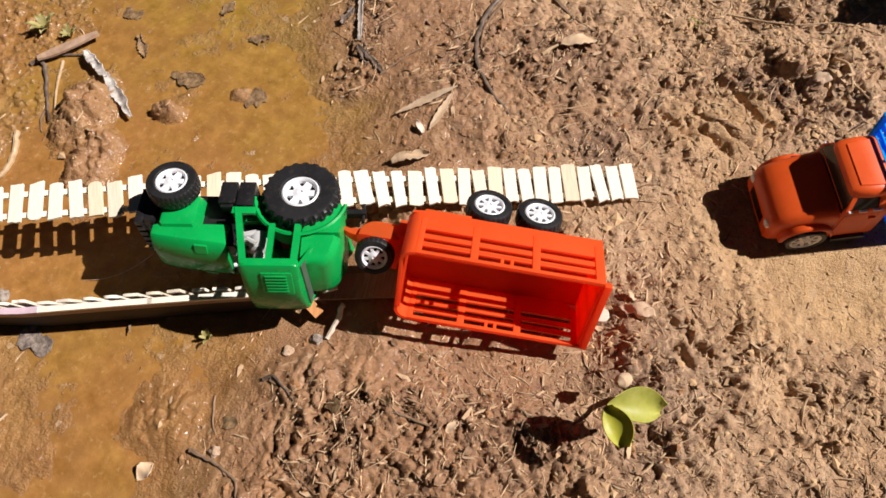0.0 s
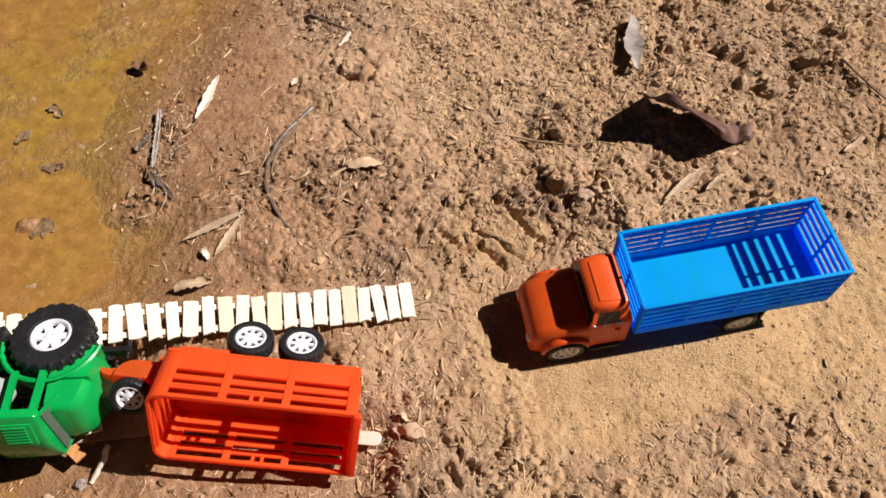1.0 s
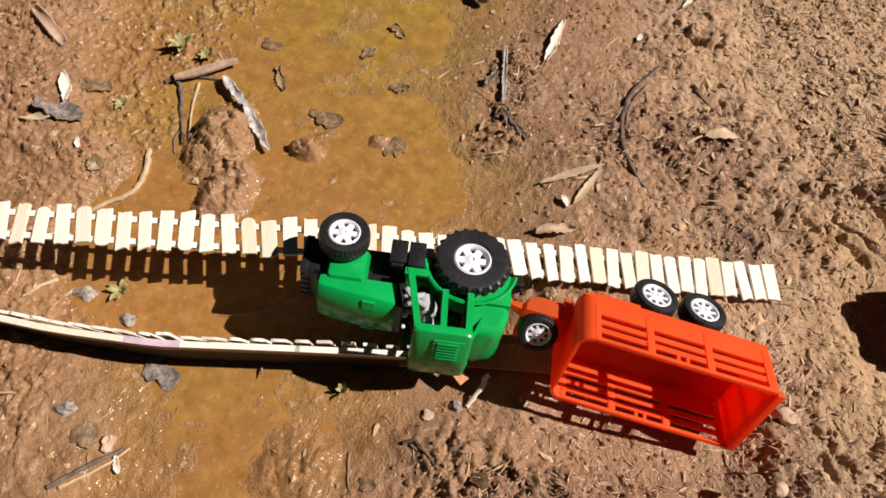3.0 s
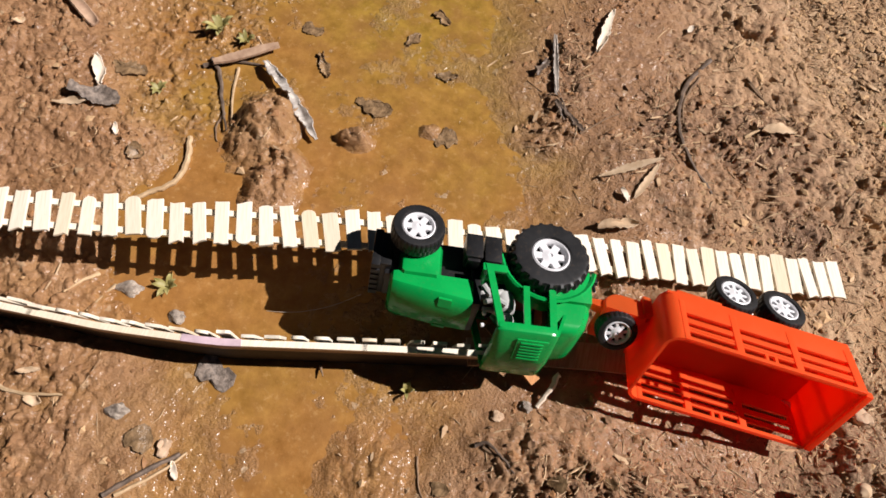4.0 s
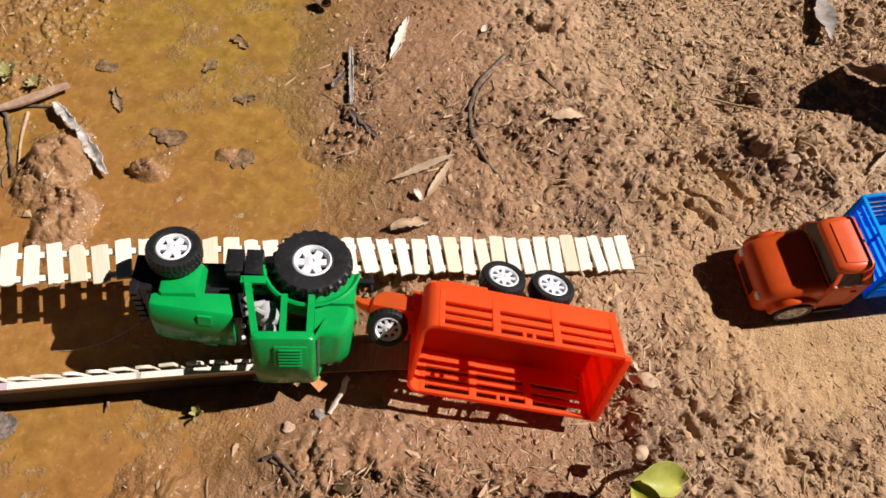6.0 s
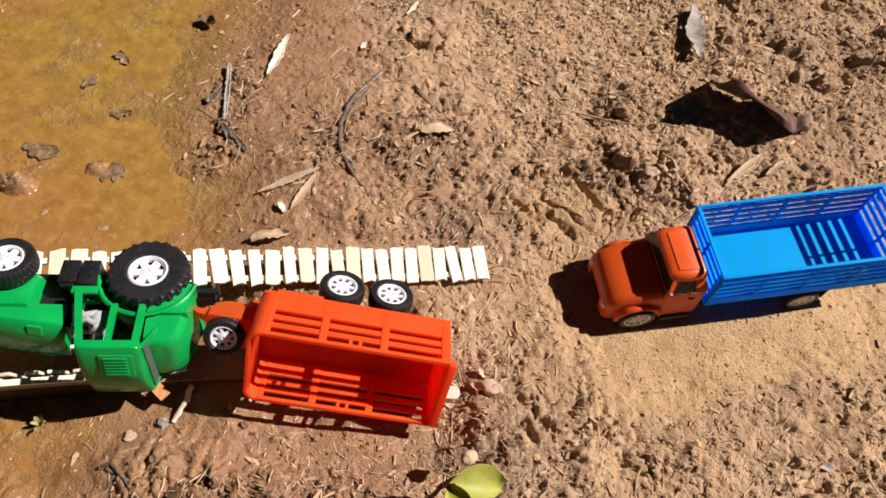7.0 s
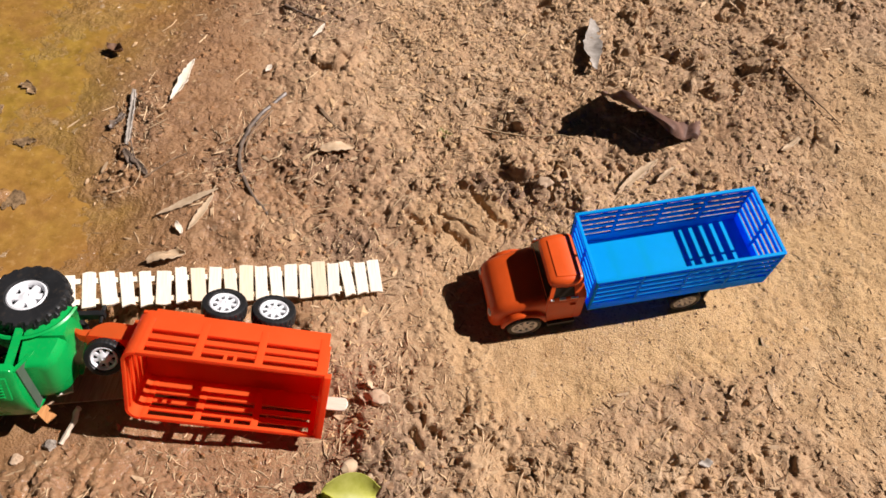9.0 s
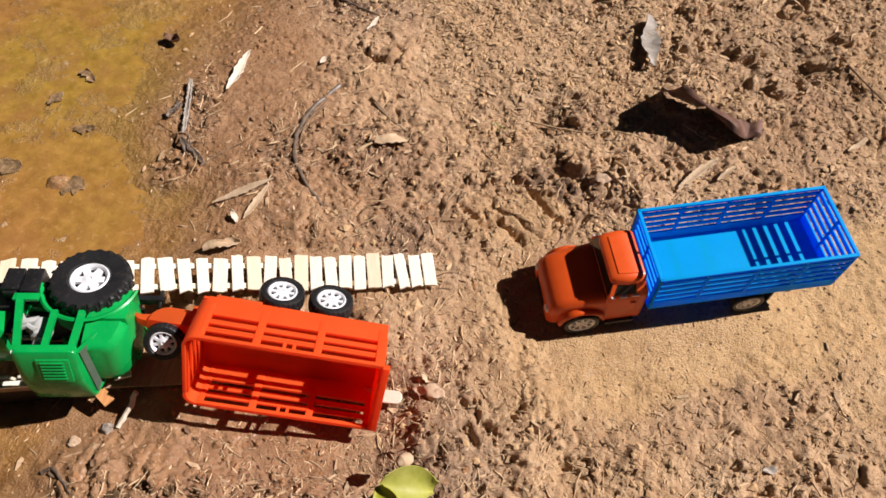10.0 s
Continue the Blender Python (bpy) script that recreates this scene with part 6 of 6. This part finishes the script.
# large curled leaf: flat at one end, standing on edge at the other
def curled_leaf():
    bm = bmesh.new()

    ridge = ((0.3535, 0.5061, 0.0025), (0.3403, 0.4991, 0.0101), (0.3212, 0.4980, 0.0202), (0.2988, 0.5069, 0.0294), (0.2732, 0.5211, 0.0353), (0.2602, 0.5282, 0.0254))

    def place(a, v):
        k = min(4, int(a * 5))
        top = Vector(ridge[k]).lerp(Vector(ridge[k + 1]), a * 5 - k) + Vector((0, 0.0045 * math.sin(13 * a), 0.0042 * math.sin(17 * a + 1)))
        if v < 0.3:
            lip = 0.0035 + 0.002 * math.sin(19 * a)
            q = (0.3 - v) / 0.3
            return top + Vector((-0.10, -0.50 * math.sin(1.2 * q), -0.75 * q)) * lip * q ** 0.3
        q = (v - 0.3) / 0.7
        w = 0.023 + 0.008 * min(1.0, 2.5 * a) + 0.005 * math.sin(11 * a)
        k = max(0.0, min(1.0, (a - 0.4) / 0.25))
        y = (1 - k) * w * math.sin(1.4 * q) + k * 0.024 * q
        return top + Vector((0.012 * q, y + 0.002 * math.sin(25 * a) * q, -(1 - k) * ((top.z - 0.001) * (1 - math.cos(1.55 * q)) * 0.95 + 0.1 * top.z * q) - k * top.z * 1.02 * q))
    sheet(bm, place, 36, 14, 0.0006)
    return single("dry_leaf", bm, CURLED, Matrix.Translation((0, 0, surface(0.3189, 0.5270) - 0.001)), "large curled dark brown dry leaf standing on dry soil", "leaf")


curled_leaf()


# fresh seedling: pale bulb on a stalk, with a folded yellow-green leaf of two lobes
def seedling():
    base = Vector((0.1040, 0.1779, surface(0.1040, 0.1779)))
    t = thing("seedling", Matrix.Translation(base), "yellow-green seedling with a folded leaf growing from dry soil", "plant")
    bm = bmesh.new()
    tube(bm, [(0, 0, -0.003), (-0.002, 0.0, 0.010), (-0.003, -0.006, 0.025), (-0.004, -0.015, 0.037)], [0.0022, 0.0020, 0.0017, 0.0012], 8)
    part("stalk", bm, PALELEAF, t, "pale withered stalk")
    bm = bmesh.new()
    lathe(bm, [(0.0008, -0.007), (0.0038, -0.004), (0.0048, 0.0), (0.0042, 0.004), (0.0012, 0.007)], 14, pose(-0.016, 0.0015, 0.022, 35, -50, 0))
    part("husk", bm, PALELEAF, t, "pale seed husk")
    for k, (a, b, width, tilt) in enumerate((((0.004, -0.0165, 0.035), (-0.0285, -0.0205, 0.047), 0.019, 0.9), ((-0.0290, -0.0220, 0.047), (-0.0165, -0.0425, 0.042), 0.015, -0.7))):
        a, b = Vector(a), Vector(b)
        d = b - a
        across = d.cross(Vector((0, 0, 1))).normalized()
        up = across.cross(d).normalized()
        bm = bmesh.new()

        def place(q, v):
            s = v * 2 - 1
            w = width / 2 * max(0.05, math.sin(math.pi * min(0.97, max(0.04, q)))) ** 0.6
            return a + d * q + across * (s * w) + up * (0.25 * width * s * s + tilt * 0.004 * s + 0.004 * math.sin(3 * q))
        sheet(bm, place, 16, 6, 0.0005)
        part("leaf_lobe", bm, (PALEGREEN, GREENLEAF)[k], t, ("pale green leaf lobe", "yellow-green leaf lobe")[k])
    return t


seedling()

# thread trailing from the tractor's nose and from the truck's bumper
twig("thread", "thin pale thread lying over the water", WIRE, [(-0.243, 0.213, 0.028), (-0.262, 0.203, 0.016), (-0.285, 0.196, 0.004), (-0.305, 0.192)], 0.00016, category="thread", end=1.0)
twig("thread", "thin pale thread on the ground before the truck", WIRE, [(0.1715, 0.3234, 0.008), (0.1626, 0.3211, 0.001), (0.1517, 0.3228), (0.1448, 0.3180)], 0.00016, category="thread", end=1.0)


# ---- crumbs and straw, too many to count ----
def scatter(name, mat, label, count, seed, shape, spare, rotten, strewn=1.0, moist=False):
    rng = np.random.default_rng(seed)
    px, py = rng.uniform(-0.68, 0.68, count * 3), rng.uniform(-0.04, 0.88, count * 3)
    z, wet, sand, alg, rot = land(px, py)
    patch = sstep(0.35, 0.65, fbm(px * 7, py * 7, 3, 140 + seed))
    fit = sstep(0.35, 0.6, wet) * (1 - alg) if moist else np.clip(1.0 - 1.25 * wet, 0.06, 1)
    keep = (rng.random(count * 3) < np.clip(fit * (1 - spare * sand) * (0.3 + 0.5 * patch) * strewn + rotten * rot, 0, 1)) & (z > WATER_Z + 0.001)
    px, py, z = px[keep][:count], py[keep][:count], z[keep][:count]
    vs, fs = shape(rng, px, py, z)
    me = bpy.data.meshes.new(name)
    me.from_pydata(vs.reshape(-1, 3).tolist(), [], fs.tolist())
    me.materials.append(mat)
    return tagged(new(name, me), label, "debris", kind="stuff")


def clod_shape(rng, px, py, z):
    oct_v = np.array([(1, 0, 0), (0, 1, 0), (-1, 0, 0), (0, -1, 0), (0.1, 0.1, 1), (0, 0, -1)], float)
    tri = np.array([(0, 1, 4), (1, 2, 4), (2, 3, 4), (3, 0, 4), (1, 0, 5), (2, 1, 5), (3, 2, 5), (0, 3, 5)])
    n = len(px)
    size = (0.0005 + 0.0024 * rng.random(n) ** 6.0) * (1 - 0.55 * land(px, py)[2])
    v = oct_v[None] * size[:, None, None] * (1 + 0.32 * rng.standard_normal((n, 6, 3)))
    v = v * np.stack([rng.uniform(0.7, 1.5, n), rng.uniform(0.7, 1.5, n), rng.uniform(0.3, 0.7, n)], -1)[:, None]
    a = rng.uniform(0, 2 * np.pi, n)[:, None]
    v = np.stack([v[..., 0] * np.cos(a) - v[..., 1] * np.sin(a), v[..., 0] * np.sin(a) + v[..., 1] * np.cos(a), v[..., 2]], -1)
    v = v + np.stack([px, py, z + size * 0.25], -1)[:, None]
    return v, (tri[None] + 6 * np.arange(n)[:, None, None]).reshape(-1, 3)


def straw_shape(rng, px, py, z):
    n = len(px)
    L = (0.0028 + 0.020 * rng.random(n) ** 3.8) * (1 - 0.4 * land(px, py)[2])
    w = 0.00028 + 0.0007 * rng.random(n) ** 2.5
    a = rng.uniform(0, 2 * np.pi, n)
    tilt = rng.normal(0, 0.05, n)
    bend = rng.normal(0, 0.15, n)
    rings = []
    for u, k in ((-0.5, 0.5), (-0.1, 1.0), (0.5, 0.35)):
        cx, cy = u * L, bend * L * (0.25 - u * u) * 2
        for dy, dz in ((-1, -0.4), (1, -0.4), (0.1, 0.6)):
            x, y = cx, cy + dy * w * k
            rings.append(np.stack([px + x * np.cos(a) - y * np.sin(a), py + x * np.sin(a) + y * np.cos(a), z + 0.0003 + u * L * tilt + dz * w * 0.9], -1))
    v = np.stack(rings, 1)
    q = []
    for r in (0, 3):
        for j in range(3):
            b, c, d, e = r + j, r + (j + 1) % 3, r + 3 + (j + 1) % 3, r + 3 + j
            q += [(b, c, d), (b, d, e)]
    q += [(2, 1, 0), (6, 7, 8)]
    return v, (np.array(q)[None] + 9 * np.arange(n)[:, None, None]).reshape(-1, 3)


scatter("soil_crumbs", CLOD, "loose crumbs of dry clay strewn over the ground", 80000, 3, clod_shape, 0.25, -0.25)
scatter("mud_crumbs", MUDCRUMB, "moist brown crumbs of mud along the shore", 26000, 5, clod_shape, 0.8, 0.5, 1.0, True)
scatter("straw_bits", STRAW, "broken straw and wood fibres strewn over the ground", 22000, 8, straw_shape, 0.93, 0.75)
scatter("dark_fibres", FIBRE, "dark rotten leaf and root fibres strewn over the ground", 2200, 15, straw_shape, 0.98, 1.2)


def flake_shape(rng, px, py, z):
    """Small curled scraps of rotten leaf: bent six-sided plates."""
    n = len(px)
    size = 0.0010 + 0.0028 * rng.random(n) ** 2.5
    a, tilt, lean = rng.uniform(0, 2 * np.pi, n), rng.normal(0, 0.35, n), rng.normal(0, 0.35, n)
    stretch = rng.uniform(0.35, 0.9, n)
    low = []
    for k in range(6):
        r = rng.uniform(0.65, 1.25, n)
        u, v = r * size * math.cos(math.pi * k / 3), r * size * stretch * math.sin(math.pi * k / 3)
        h = 0.25 * v * v / size + u * tilt + v * lean
        low.append(np.stack([px + u * np.cos(a) - v * np.sin(a), py + u * np.sin(a) + v * np.cos(a), z + 0.0012 + h], -1))
    low = np.stack(low, 1)
    v = np.concatenate([low, low + np.array([0, 0, 0.0004])], 1)
    f = [(6, 7, 8), (6, 8, 9), (6, 9, 10), (6, 10, 11), (2, 1, 0), (3, 2, 0), (4, 3, 0), (5, 4, 0)]
    for k in range(6):
        j = (k + 1) % 6
        f += [(k, j, 6 + j), (k, 6 + j, 6 + k)]
    return v, (np.array(f)[None] + 12 * np.arange(n)[:, None, None]).reshape(-1, 3)


def chip_shape(rng, px, py, z):
    """Flat splinters and shreds, longer than wide, lying at a slight tilt."""
    n = len(px)
    L = 0.0014 + 0.0052 * rng.random(n) ** 3.0
    W = L * rng.uniform(0.12, 0.38, n)
    a, tilt, lean = rng.uniform(0, 2 * np.pi, n), rng.normal(0, 0.09, n), rng.normal(0, 0.2, n)
    low = []
    for u0, v0 in ((-1, -0.5), (-0.2, -1), (1, -0.35), (0.85, 0.5), (0.1, 1), (-0.9, 0.45)):
        u, v = u0 * L * rng.uniform(0.7, 1.15, n), v0 * W * rng.uniform(0.6, 1.3, n)
        low.append(np.stack([px + u * np.cos(a) - v * np.sin(a), py + u * np.sin(a) + v * np.cos(a), z + 0.0003 + u * tilt + v * lean], -1))
    low = np.stack(low, 1)
    v = np.concatenate([low, low + np.array([0, 0, 0.0004])], 1)
    f = [(6, 7, 8), (6, 8, 9), (6, 9, 10), (6, 10, 11), (2, 1, 0), (3, 2, 0), (4, 3, 0), (5, 4, 0)]
    for k in range(6):
        j = (k + 1) % 6
        f += [(k, j, 6 + j), (k, 6 + j, 6 + k)]
    return v, (np.array(f)[None] + 12 * np.arange(n)[:, None, None]).reshape(-1, 3)


scatter("leaf_litter", FLAKE, "rotten brown leaf scraps strewn among the soil", 2600, 21, flake_shape, 0.95, 1.4, 0.03)
scatter("wood_chips", CHIP, "pale wood chips and leaf shreds strewn over dry soil", 4500, 34, chip_shape, 0.93, 0.7, 0.7)
